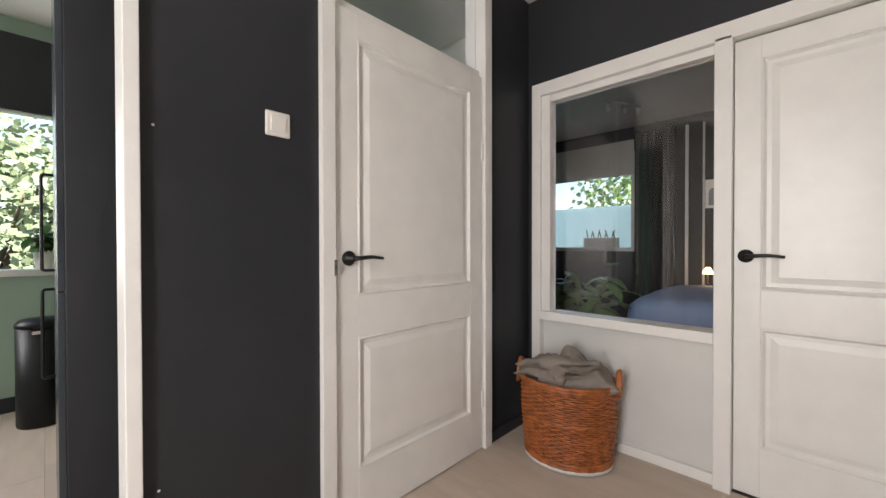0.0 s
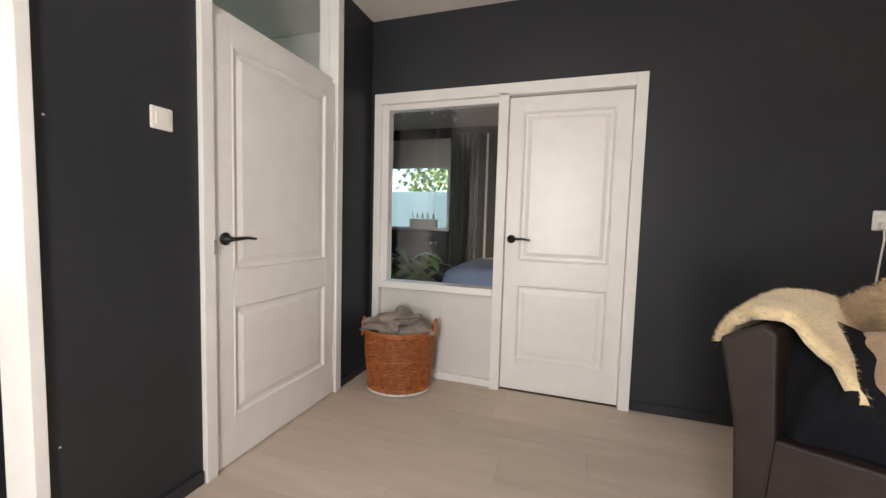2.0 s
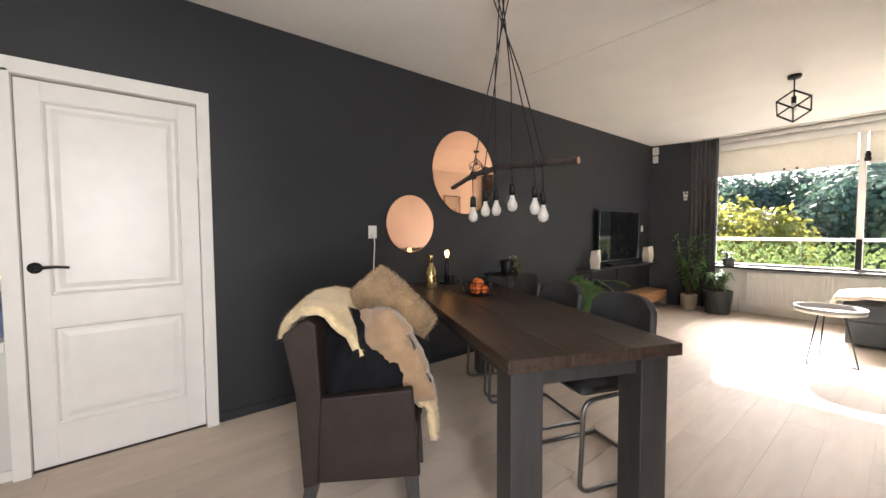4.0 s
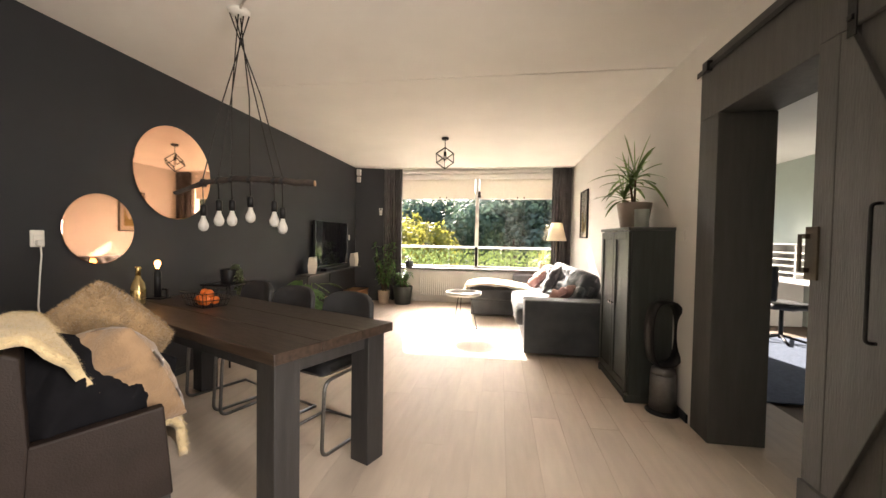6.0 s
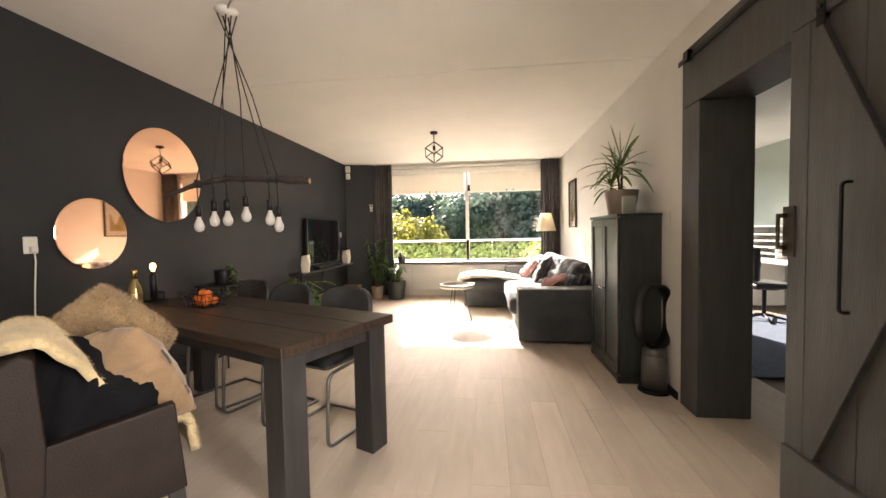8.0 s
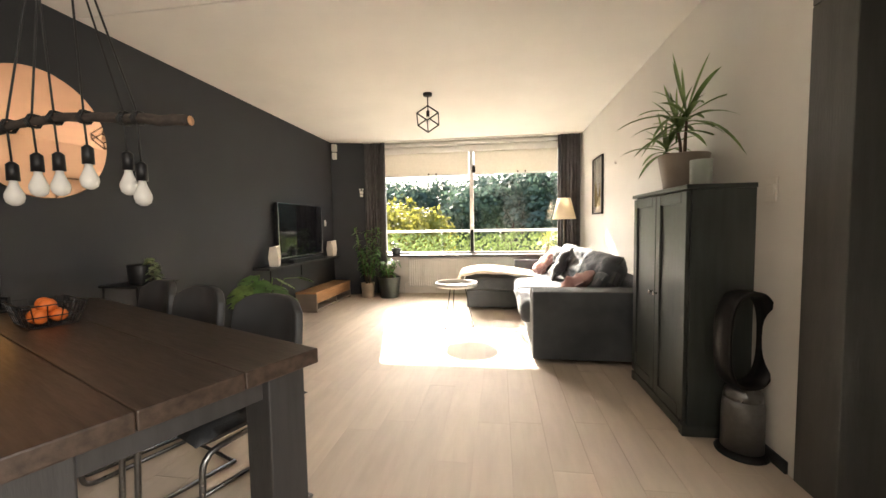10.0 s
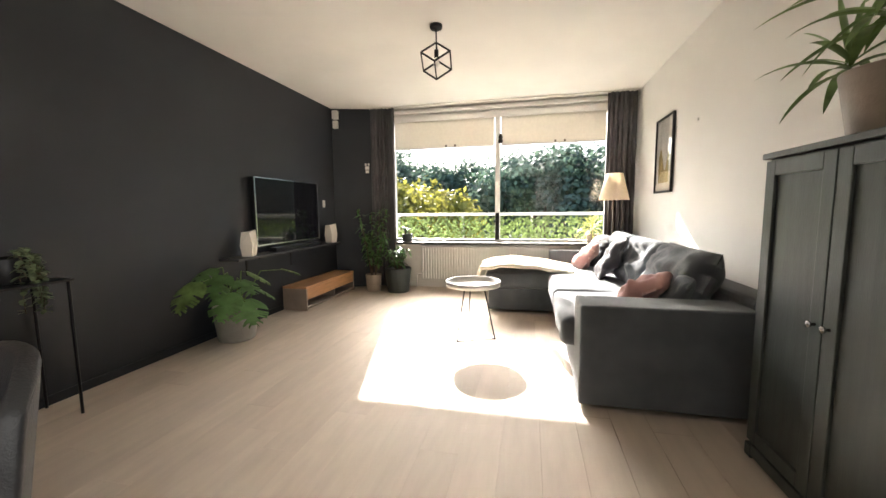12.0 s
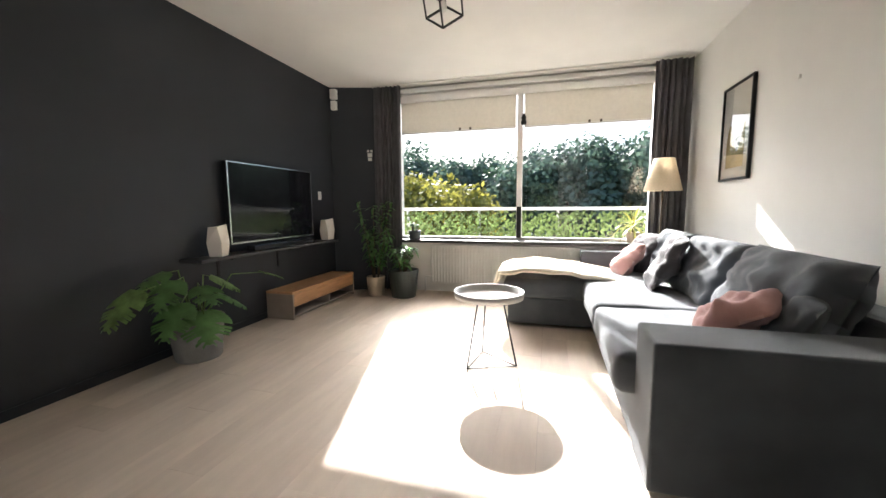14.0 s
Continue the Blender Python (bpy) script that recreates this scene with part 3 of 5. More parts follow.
# ---- dining corner ----
TA = pose(0.35, -0.70, 0, 0, 0, -23.5)
TL, TW, TZ = 2.0, 0.76, 0.78
tab = thing("dining_table", "dark stained heavy wooden dining table", "table", TA)
for i in range(3):
    box("board", (0, -TW + i * TW / 3 + 0.0012, TZ - 0.05), (TL, -TW + (i + 1) * TW / 3 - 0.0012, TZ), TABLE, tab, bevel=0.004)
for x in (0.04, TL - 0.17):
    for y in (-0.16, -TW + 0.03):
        box("leg", (x, y, 0), (x + 0.13, y + 0.13, TZ - 0.05), BLACK_WOOD, tab, bevel=0.005)
boxes("apron", [((0.17, -0.10, TZ - 0.13), (TL - 0.17, -0.07, TZ - 0.05)), ((0.17, -TW + 0.07, TZ - 0.13), (TL - 0.17, -TW + 0.10, TZ - 0.05)), ((0.07, -TW + 0.16, TZ - 0.13), (0.10, -0.16, TZ - 0.05))], BLACK_WOOD, tab)


def dining_chair(at):
    """Cantilever chair, facing local +y, origin on the floor under the seat."""
    c = thing("dining_chair", "dark grey upholstered chair on black cantilever tube frame", "chair", at, "chairs at the dining table")
    w = 0.21
    pts = []
    for s in (-1, 1):
        run = [(s * w, -0.22, 0.46), (s * w, 0.20, 0.44), (s * w, 0.22, 0.012), (s * w, -0.24, 0.012)]
        pts.append(arc(run, 5, 0.06))
    tube("frame", pts[0] + list(reversed(pts[1])), 0.011, STEEL, c, seg=8)
    cushion("seat", 0.46, 0.46, 0.075, LEATHER, c, pose(0, 0, 0.485), seed=1, n=14, p=6, wrinkle=0.004)
    bm = bmesh.new()
    n, k = 10, 8
    g = []
    for j in range(k + 1):
        v = j / k
        row = []
        for i in range(n + 1):
            u = 2 * i / n - 1
            wd = 0.225 * (1 - 0.10 * v ** 4) * (0.9 + 0.1 * min(1, v * 4))
            zc = 0.47 + v * 0.415 - 0.05 * max(0, v - 0.85) / 0.15 * u ** 4
            row.append(bm.verts.new((u * wd, -0.215 - 0.06 * v + 0.05 * u * u, zc)))
        g.append(row)
    for j in range(k):
        for i in range(n):
            bm.faces.new((g[j][i], g[j][i + 1], g[j + 1][i + 1], g[j + 1][i]))
    b = obj("backrest", bm, LEATHER, c, smooth=True)
    so = b.modifiers.new("padding", "SOLIDIFY")
    so.thickness, so.offset = 0.035, 0
    bv = b.modifiers.new("round", "BEVEL")
    bv.width, bv.segments = 0.012, 3
    return c


first = dining_chair(TA @ pose(0.52, -0.705, 0, 0, 0, 4))
for x, y, r in ((1.07, -0.68, 2), (1.58, -0.69, -2)):
    copy_thing(first, TA @ pose(x, y, 0, 0, 0, r))

# armchair beside the table; local x runs from back to front, local y across
ACM = pose(0.912, -0.233, 0, 0, 0, -126.7)
AW = 0.58
ac = thing("armchair", "dark brown leather armchair with straight sides", "armchair", ACM)


def slab(name, prof, y0, y1, m, parent, bevel):
    """A side-on outline given a width across."""
    bm = bmesh.new()
    a = [bm.verts.new((x, y0, z)) for x, z in prof]
    b = [bm.verts.new((x, y1, z)) for x, z in prof]
    bm.faces.new(a), bm.faces.new(b)
    for i in range(len(prof)):
        j = (i + 1) % len(prof)
        bm.faces.new((a[i], a[j], b[j], b[i]))
    return obj(name, bm, m, parent, bevel=bevel)


for y0 in (0.008, AW - 0.058):
    slab("side", [(0.0, 0.245), (0.40, 0.262), (0.372, 0.612), (0.0, 0.582)], y0, y0 + 0.05, CHAIR_WOOD, ac, 0.008)
slab("backrest", [(-0.055, 0.225), (0.002, 0.245), (0.022, 0.58), (0.006, 0.875), (-0.03, 0.895), (-0.125, 0.835), (-0.118, 0.80), (-0.078, 0.60)], 0.0, AW, CHAIR_WOOD, ac, 0.010)
box("seat", (0.02, 0.058, 0.27), (0.395, AW - 0.058, 0.45), CHAIR_WOOD, ac, bevel=0.025)
for x, y, lean in ((-0.045, 0.012, -0.06), (-0.045, AW - 0.062, -0.06), (0.335, 0.012, 0.03), (0.335, AW - 0.062, 0.03)):
    slab("leg", [(x, 0.27), (x + lean + 0.008, 0.0), (x + lean + 0.040, 0.0), (x + 0.056, 0.27)], y, y + 0.046, BLACK_WOOD, ac, 0.004)


def hairs(bm, faces_from, count, length, seed, thick=0.002):
    """Short tapering hairs standing on a mesh."""
    rng = random.Random(seed)
    fs = [f for f in faces_from.polygons]
    for _ in range(count):
        f = fs[rng.randrange(len(fs))]
        vs = [faces_from.vertices[i].co for i in f.vertices]
        a, b = rng.random(), rng.random()
        p = vs[0] * (1 - a) * (1 - b) + vs[1] * a * (1 - b) + vs[2] * a * b + vs[-1] * (1 - a) * b
        d = (f.normal + 0.7 * Vector((rng.uniform(-1, 1), rng.uniform(-1, 1), rng.uniform(-1, 0.4)))).normalized()
        s = d.cross(Vector((rng.uniform(-1, 1), rng.uniform(-1, 1), rng.uniform(-1, 1)))).normalized() * thick
        L = length * rng.uniform(0.6, 1.3)
        v = [bm.verts.new(p - s), bm.verts.new(p + s), bm.verts.new(p + d * L + Vector((0, 0, -0.25 * L)))]
        bm.faces.new(v)


def fleece(name, label, path, width, m, seed, hair, count, category="sheepskin", group=""):
    """A hide draped along a line of points with a direction across, uneven at its edge."""
    t = thing(name, label, category, pose(0, 0, 0), group)
    bm = bmesh.new()
    n, k = 16, 14
    g = []
    for i in range(n + 1):
        s = i / n * (len(path) - 1)
        a = min(int(s), len(path) - 2)
        (p, ac_), (q, ad) = path[a], path[a + 1]
        c, across = Vector(p).lerp(Vector(q), s - a), Vector(ac_).lerp(Vector(ad), s - a)
        wd = width * (0.55 + 0.45 * math.sin(math.pi * (0.12 + 0.76 * i / n))) * (1 + 0.22 * noise.noise(Vector((i * 0.5, seed, 0))))
        row = []
        for j in range(k + 1):
            u = 2 * j / k - 1
            v = c + across * u * wd / 2
            row.append(bm.verts.new(v + Vector((0, 0, 0.018 * noise.noise(v * 9 + Vector((seed, 0, 0))) - 0.03 * u * u))))
        g.append(row)
    for i in range(n):
        for j in range(k):
            bm.faces.new((g[i][j], g[i + 1][j], g[i + 1][j + 1], g[i][j + 1]))
    ob = obj("hide", bm, m, t, smooth=True)
    me = ob.data
    bm = bmesh.new()
    hairs(bm, me, count, hair, seed)
    so = ob.modifiers.new("thickness", "SOLIDIFY")
    so.thickness, so.offset = 0.03, 0
    tagged(obj("wool", bm, m, t), kind="stuff")
    return t


def acp(x, y, z):
    return tuple(ACM @ Vector((x, y, z)))


AY = tuple((ACM.to_3x3() @ Vector((0, 1, 0))))
fleece("sheepskin", "cream sheepskin draped over the armchair back", [(acp(0.19, 0.27, 0.70), AY), (acp(0.11, 0.28, 0.84), AY), (acp(0.03, 0.29, 0.945), AY), (acp(-0.05, 0.29, 0.95), AY), (acp(-0.125, 0.30, 0.90), AY), (acp(-0.16, 0.30, 0.83), AY)], 0.50, FUR, 3, 0.028, 22000)


def spanned(c, ex, ey):
    """A pose in the armchair with its first two axes along ex and ey."""
    ex = Vector(ex).normalized()
    ez = ex.cross(Vector(ey)).normalized()
    m = Matrix((ex, ez.cross(ex), ez)).transposed().to_4x4()
    m.translation = c
    return ACM @ m


def loose_cushion(name, label, w, d, h, m, at, seed, hair=0.0, group="armchair cushions", category="cushion"):
    t = thing(name, label, category, at, group)
    ob = cushion("cover", w, d, h, m, t, seed=seed, p=2.6, wrinkle=0.05, puff=0.6, n=30, blunt=0.22, pinch=0.04)
    if hair:
        bm = bmesh.new()
        hairs(bm, ob.data, 16000, hair, seed, 0.0018)
        tagged(obj("pile", bm, m, t), kind="stuff")
    return t


BLACK_LINEN = mat("black_linen", (0.007, 0.007, 0.009), 0.9, spec=0.15, var=0.2, scale=6, bump=0.4, bscale=400)
# cushions heaped in the armchair
loose_cushion("cushion", "black linen cushion in the armchair", 0.52, 0.43, 0.19, BLACK_LINEN, spanned((0.165, 0.175, 0.655), (0.9, 0.0, -0.40), (0.34, 0.22, 0.85)), 5)
loose_cushion("cushion", "tan faux-fur cushion standing in the armchair", 0.44, 0.44, 0.24, TAN, spanned((0.21, 0.44, 0.785), (0.62, 0.12, -0.62), (0.62, 0.02, 0.66)), 6, 0.016)
loose_cushion("cushion", "tan faux-fur cushion leaning on the armchair back", 0.42, 0.40, 0.22, TAN, spanned((0.09, 0.42, 0.735), (0.25, 0.9, 0.1), (-0.3, 0.0, 0.95)), 11, 0.016)
loose_cushion("cushion", "beige velvet cushion leaning in the armchair", 0.50, 0.42, 0.24, BEIGE, spanned((0.245, 0.235, 0.67), (0.20, 0.055, -0.435), (-0.30, 0.25, -0.03)), 7)
fleece("fur_throw", "cream fur throw hanging over the armchair seat", [(acp(0.22, 0.34, 0.50), AY), (acp(0.36, 0.32, 0.54), AY), (acp(0.44, 0.29, 0.50), AY), (acp(0.455, 0.25, 0.36), AY)], 0.34, FUR, 9, 0.03, 5000, "throw")

# basket of laundry
BK = pose(2.03, 1.38, 0, 0, 0, 106)
bk = thing("laundry_basket", "oval honey-brown wicker laundry basket with handles", "basket", BK)
A, B = 0.228, 0.185


def oval(k, r, z, ph=0.0):
    return ((A + r) * math.cos(k), (B + r) * math.sin(k), z)


lathe("base", [(0, 0.012), (0.96, 0.012), (0.98, 0.03), (0, 0.03)], PANEL_WHITE, bk, sx=A, sy=B)
STAKES = 44
bm = bmesh.new()
for i in range(STAKES):
    a = 2 * math.pi * i / STAKES
    add_tube(bm, [((A * s) * math.cos(a), (B * s) * math.sin(a), z) for s, z in ((0.90, 0.035), (0.965, 0.12), (1.0, 0.25), (1.02, 0.40))], 0.0042, 5)
obj("stakes", bm, WICKER, bk, smooth=True)
bm = bmesh.new()
for r in range(33):
    z = 0.045 + r * 0.0108
    s = 0.90 + 0.12 * min(1, (z - 0.035) / 0.25) ** 0.7
    ring = []
    for i in range(STAKES * 2):
        a = math.pi * i / STAKES
        w = 0.0048 * math.cos(math.pi * (i + r * 2) / 2) if i % 2 == 0 else 0
        ring.append(((A * s + w) * math.cos(a), (B * s + w) * math.sin(a), z))
    add_tube(bm, ring, 0.0053, 5, closed=True)
obj("weave", bm, WICKER, bk, smooth=True)
bm = bmesh.new()
for z, s, rad in ((0.405, 1.02, 0.011), (0.42, 1.025, 0.010), (0.24, 1.005, 0.009), (0.05, 0.92, 0.010), (0.035, 0.93, 0.010)):
    add_tube(bm, [(A * s * math.cos(2 * math.pi * i / 72), B * s * math.sin(2 * math.pi * i / 72), z + 0.003 * math.sin(i * 1.9)) for i in range(72)], rad, 7, closed=True)
obj("rim", bm, WICKER, bk, smooth=True)
for sgn in (-1, 1):
    bm = bmesh.new()
    for off in (-0.006, 0.006):
        add_tube(bm, [(sgn * (A * 1.02 + 0.012 + off * 0.6), -0.05 + 0.10 * i / 10, 0.38 + 0.105 * math.sin(math.pi * i / 10) ** 0.6 + off * math.sin(i * 1.7)) for i in range(11)], 0.009, 7)
    obj("handle", bm, WICKER, bk, smooth=True)
lau = thing("laundry", "heap of taupe towels in the basket", "laundry", BK @ pose(0, 0, 0.40))
for i, (x, y, w, d, h, r) in enumerate(((-0.07, 0.0, 0.33, 0.26, 0.13, 12), (0.09, 0.01, 0.28, 0.25, 0.12, -15), (0.0, -0.01, 0.27, 0.23, 0.15, 40), (0.03, 0.0, 0.42, 0.26, 0.10, 2))):
    cushion("towel", w, d, h, TOWEL, lau, pose(x, y, 0.005 + 0.02 * i, 6 * i, 5, r), seed=20 + i, n=30, p=2.2, wrinkle=0.05)

# round copper mirrors
for y, z, r, lab in ((-2.25, 1.795, 0.40, "large round copper-tinted wall mirror"), (-1.61, 1.295, 0.25, "small round copper-tinted wall mirror")):
    mr = thing("wall_mirror", lab, "mirror", pose(2.278, y, z, 0, -90, 0), "copper wall mirrors")
    lathe("backing", [(0, 0), (r * 0.97, 0), (r * 0.97, 0.010), (0, 0.010)], METAL_BLACK, mr, seg=64)
    lathe("glass", [(0, 0.0105), (r * 0.999, 0.0105), (r, 0.0125), (r - 0.004, 0.0150), (0, 0.0152)], COPPER_MIRROR, mr, seg=96).data.shade_flat()

sk = wall_switch("wall_socket", "white double wall socket with a plug", pose(2.28, -1.235, 1.225, 0, 0, -90), 0.075, 0.105, False)
box("plug", (-0.018, -0.04, -0.045), (0.018, -0.012, -0.008), PLASTIC, sk, bevel=0.006)
tube("cord", [(0, -0.03, -0.045), (0.004, -0.03, -0.10), (0.0, -0.02, -0.25), (-0.006, -0.015, -0.42), (0.02, -0.012, -0.60), (0.03, -0.012, -0.9), (0.03, -0.012, -1.17)], 0.0045, PLASTIC, sk)

# branch pendant lamp
pl = thing("pendant_lamp", "branch pendant lamp with six bare bulbs", "lamp", pose(0, 0, 0))
lathe("ceiling_rose", [(0, -0.03), (0.035, -0.028), (0.06, -0.012), (0.065, 0), (0, 0)], PLASTIC, pl, at=(1.035, -1.41, H))
tube("ceiling_cable", [(1.01, -1.38, H - 0.008), (0.8, -1.20, H - 0.006), (0.2, -0.74, H - 0.006), (-0.4, -0.3, H - 0.006)], 0.007, PLASTIC, pl)
BR = [Vector(p) for p in ((1.50, -1.43, 1.525), (1.40, -1.45, 1.565), (1.30, -1.46, 1.60), (1.17, -1.48, 1.62), (1.02, -1.50, 1.625), (0.90, -1.52, 1.622), (0.76, -1.53, 1.608), (0.615, -1.55, 1.60))]
bm = bmesh.new()
fine = []
for a, b in zip(BR, BR[1:]):
    for s in range(5):
        p = a.lerp(b, s / 5)
        fine.append(p + 0.006 * Vector((0, noise.noise(p * 14), noise.noise(p * 17 + Vector((3, 0, 0))))))
fine.append(BR[-1])
add_tube(bm, fine, 0.014, 10, 0.021)
for v in bm.verts:
    v.co += 0.004 * noise.noise_vector(v.co * 40)
obj("branch", bm, BRANCH, pl, smooth=True)
lathe("cut_end", [(0, 0), (0.018, 0), (0.018, 0.002), (0, 0.002)], BENCH_WOOD, pl).matrix_basis = pose(0.612, -1.551, 1.60, 0, -90, 6)
drop = ((1.323, 1.385), (1.22, 1.418), (1.135, 1.42), (1.03, 1.443), (0.869, 1.418), (0.81, 1.375))
for i, (x, z) in enumerate(drop):
    bp = min(fine, key=lambda p: abs(p.x - x))
    off = ((i * 37) % 11 - 5) * 0.006
    tube("cable", [(1.035 + (i - 2.5) * 0.018, -1.41 + off, H - 0.02), Vector((1.035, -1.41, H)).lerp(bp, 0.5) + Vector((0.012 * (-1) ** i, off, 0)), bp + Vector((0, 0.005, 0.024)), bp + Vector((0.008, 0.018, 0)), bp + Vector((0, 0.005, -0.03)), (bp.x, bp.y, z + 0.07)], 0.0038, METAL_BLACK, pl, seg=6)
    wr = [bp + Vector((0.012 * (k / 18 - 0.5) * 2, 0.026 * math.cos(k * 1.05), 0.026 * math.sin(k * 1.05))) for k in range(19)]
    tube("knot", wr, 0.004, METAL_BLACK, pl, seg=5)
    lathe("socket", [(0, 0.075), (0.008, 0.073), (0.019, 0.062), (0.020, 0.0), (0, 0.0)], METAL_BLACK, pl, at=(bp.x, bp.y, z), seg=18)
    lathe("bulb", [(0.012, 0.0), (0.0135, -0.012), (0.020, -0.03), (0.029, -0.052), (0.030, -0.066), (0.025, -0.085), (0.012, -0.096), (0, -0.098)], BULB, pl, at=(bp.x, bp.y, z), seg=22)

# things on the table
ct = thing("candle_lamp", "black pipe table lamp with glowing bulb", "lamp", pose(1.98, -1.78, TZ))
lathe("stem", [(0, 0), (0.024, 0), (0.024, 0.20), (0.018, 0.205), (0.018, 0.225), (0, 0.225)], METAL_BLACK, ct, seg=18)
boxes("foot", [((-0.07, -0.05, 0), (0.05, 0.05, 0.012)), ((-0.09, -0.008, 0.012), (-0.075, 0.008, 0.07)), ((-0.09, -0.008, 0.065), (-0.04, 0.008, 0.08))], METAL_BLACK, ct)
lathe("bulb", [(0.010, 0.225), (0.012, 0.236), (0.020, 0.254), (0.021, 0.268), (0.015, 0.284), (0, 0.290)], FILAMENT, ct, seg=18)
bo = thing("bottle", "gold sparkling-wine bottle with foiled neck", "bottle", pose(1.90, -1.55, TZ))
lathe("glass", [(0, 0.0), (0.040, 0.0), (0.043, 0.006), (0.043, 0.115), (0.036, 0.15), (0.020, 0.178), (0.015, 0.20), (0, 0.20)], BOTTLE, bo)
lathe("foil", [(0, 0.198), (0.0165, 0.198), (0.015, 0.235), (0.017, 0.245), (0.016, 0.258), (0, 0.26)], GOLD, bo, seg=20)
lathe("label", [(0.0436, 0.035), (0.0438, 0.036), (0.0438, 0.10), (0.0436, 0.101)], GOLD, bo, seg=28)
bw = thing("wire_basket", "black wire fruit basket on the table", "basket", pose(1.42, -1.60, TZ, 0, 0, -23))
bm = bmesh.new()
for z, s in ((0.006, 0.75), (0.05, 0.86), (0.10, 1.0)):
    add_tube(bm, [(0.15 * s, -0.10 * s, z), (0.15 * s, 0.10 * s, z), (-0.15 * s, 0.10 * s, z), (-0.15 * s, -0.10 * s, z)], 0.003, 6, closed=True)
for i in range(7):
    u = -1 + i / 3
    for sg in (-1, 1):
        add_tube(bm, [(0.15 * u, sg * 0.10, 0.10), (0.15 * 0.75 * u, sg * 0.075, 0.006), (0.15 * 0.75 * u, 0, 0.006)], 0.002, 5)
for i in range(4):
    u = -0.75 + i * 0.5
    for sg in (-1, 1):
        add_tube(bm, [(sg * 0.15, 0.10 * u, 0.10), (sg * 0.11, 0.075 * u, 0.006)], 0.002, 5)
obj("wires", bm, METAL_BLACK, bw)
for i, (x, y, z) in enumerate(((-0.05, -0.03, 0.04), (0.02, -0.035, 0.04), (0.07, 0.01, 0.04), (-0.01, 0.035, 0.04), (-0.06, 0.03, 0.042), (0.02, 0.0, 0.085), (-0.035, 0.0, 0.085))):
    tagged(lathe("mandarin", [(0.031 * math.sin(math.pi * k / 12), -0.027 * math.cos(math.pi * k / 12)) for k in range(13)], ORANGE, seg=20), "ripe orange mandarin in the wire basket", "fruit", "mandarins in the basket").matrix_basis = pose(1.42, -1.60, TZ, 0, 0, -23) @ pose(x, y, z, i * 30, i * 20, 0)

# plant stand against the dark wall
ps = thing("plant_stand", "black metal plant stand against the dark wall", "stand", pose(2.09, -2.70, 0))
box("top", (-0.14, -0.18, 0.775), (0.18, 0.18, 0.79), METAL_BLACK, ps)
for x in (-0.12, 0.16):
    for y in (-0.16, 0.16):
        tube("leg", [(x, y, 0.775), (x, y, 0)], 0.008, METAL_BLACK, ps)


def trailing_plant(at):
    t = thing("hanging_plant", "trailing grey-green plant in a black pot", "plant", at)
    pot(METAL_BLACK, t, 0.075, 0.085, 0.14)
    rng = random.Random(4)
    bl, bs = bmesh.new(), bmesh.new()
    for i in range(16):
        a = rng.uniform(2.4, 5.2)
        L = rng.uniform(0.10, 0.34)
        p = [Vector((0.03 * math.cos(a), 0.03 * math.sin(a), 0.10)), Vector((0.07 * math.cos(a), 0.07 * math.sin(a), 0.17))]
        for k in range(5):
            p.append(Vector((math.cos(a) * (0.09 + 0.008 * k), math.sin(a) * (0.09 + 0.008 * k), 0.16 - L * (k + 1) / 5)) + Vector((rng.uniform(-1, 1), rng.uniform(-1, 1), 0)) * 0.014)
        add_tube(bs, p, 0.0016, 4)
        for k in range(len(p) - 1):
            for _ in range(4):
                q = p[k].lerp(p[k + 1], rng.random())
                add_leaf(bl, q, (rng.uniform(-1, 1), rng.uniform(-1, 1), rng.uniform(-0.5, 0.6)), (0, 0, 1), rng.uniform(0.035, 0.05), 0.028, 0.2, 3)
    obj("leaves", bl, LEAF_GREY, t, smooth=True)
    obj("stems", bs, STEM, t)


trailing_plant(pose(2.08, -2.68, 0.79))

# ---- living room ----
tv = thing("television", "flat black wall-mounted television, switched off", "television", pose(2.20, -5.28, 1.15, 0, 0, -90))
box("body", (-0.60, 0.0, -0.36), (0.60, 0.045, 0.36), METAL_BLACK, tv, bevel=0.004)
box("screen", (-0.588, -0.003, -0.345), (0.588, 0.001, 0.350), SCREEN, tv, bevel=0)
boxes("bezel", [((-0.60, -0.005, -0.36), (-0.588, 0, 0.36)), ((0.588, -0.005, -0.36), (0.60, 0, 0.36)), ((-0.588, -0.005, 0.35), (0.588, 0, 0.36)), ((-0.588, -0.005, -0.36), (0.588, 0, -0.345))], CHROME, tv, bevel=0)
box("mount", (-0.15, 0.045, -0.12), (0.15, 0.08, 0.12), METAL_BLACK, tv)
sh = thing("wall_shelf", "narrow dark wall shelf on black brackets", "shelf", pose(0, 0, 0))
box("board", (2.06, -6.20, 0.69), (2.278, -4.25, 0.715), BLACK_WOOD, sh)
for y in (-4.60, -5.35):
    boxes("bracket", [((2.268, y - 0.012, 0.50), (2.279, y + 0.012, 0.69)), ((2.10, y - 0.012, 0.676), (2.27, y + 0.012, 0.69))], METAL_BLACK, sh, bevel=0.001)
tagged(box("soundbar", (2.10, -5.75, 0.716), (2.20, -4.85, 0.765), METAL_BLACK, bevel=0.008), "slim black soundbar on the wall shelf", "speaker")


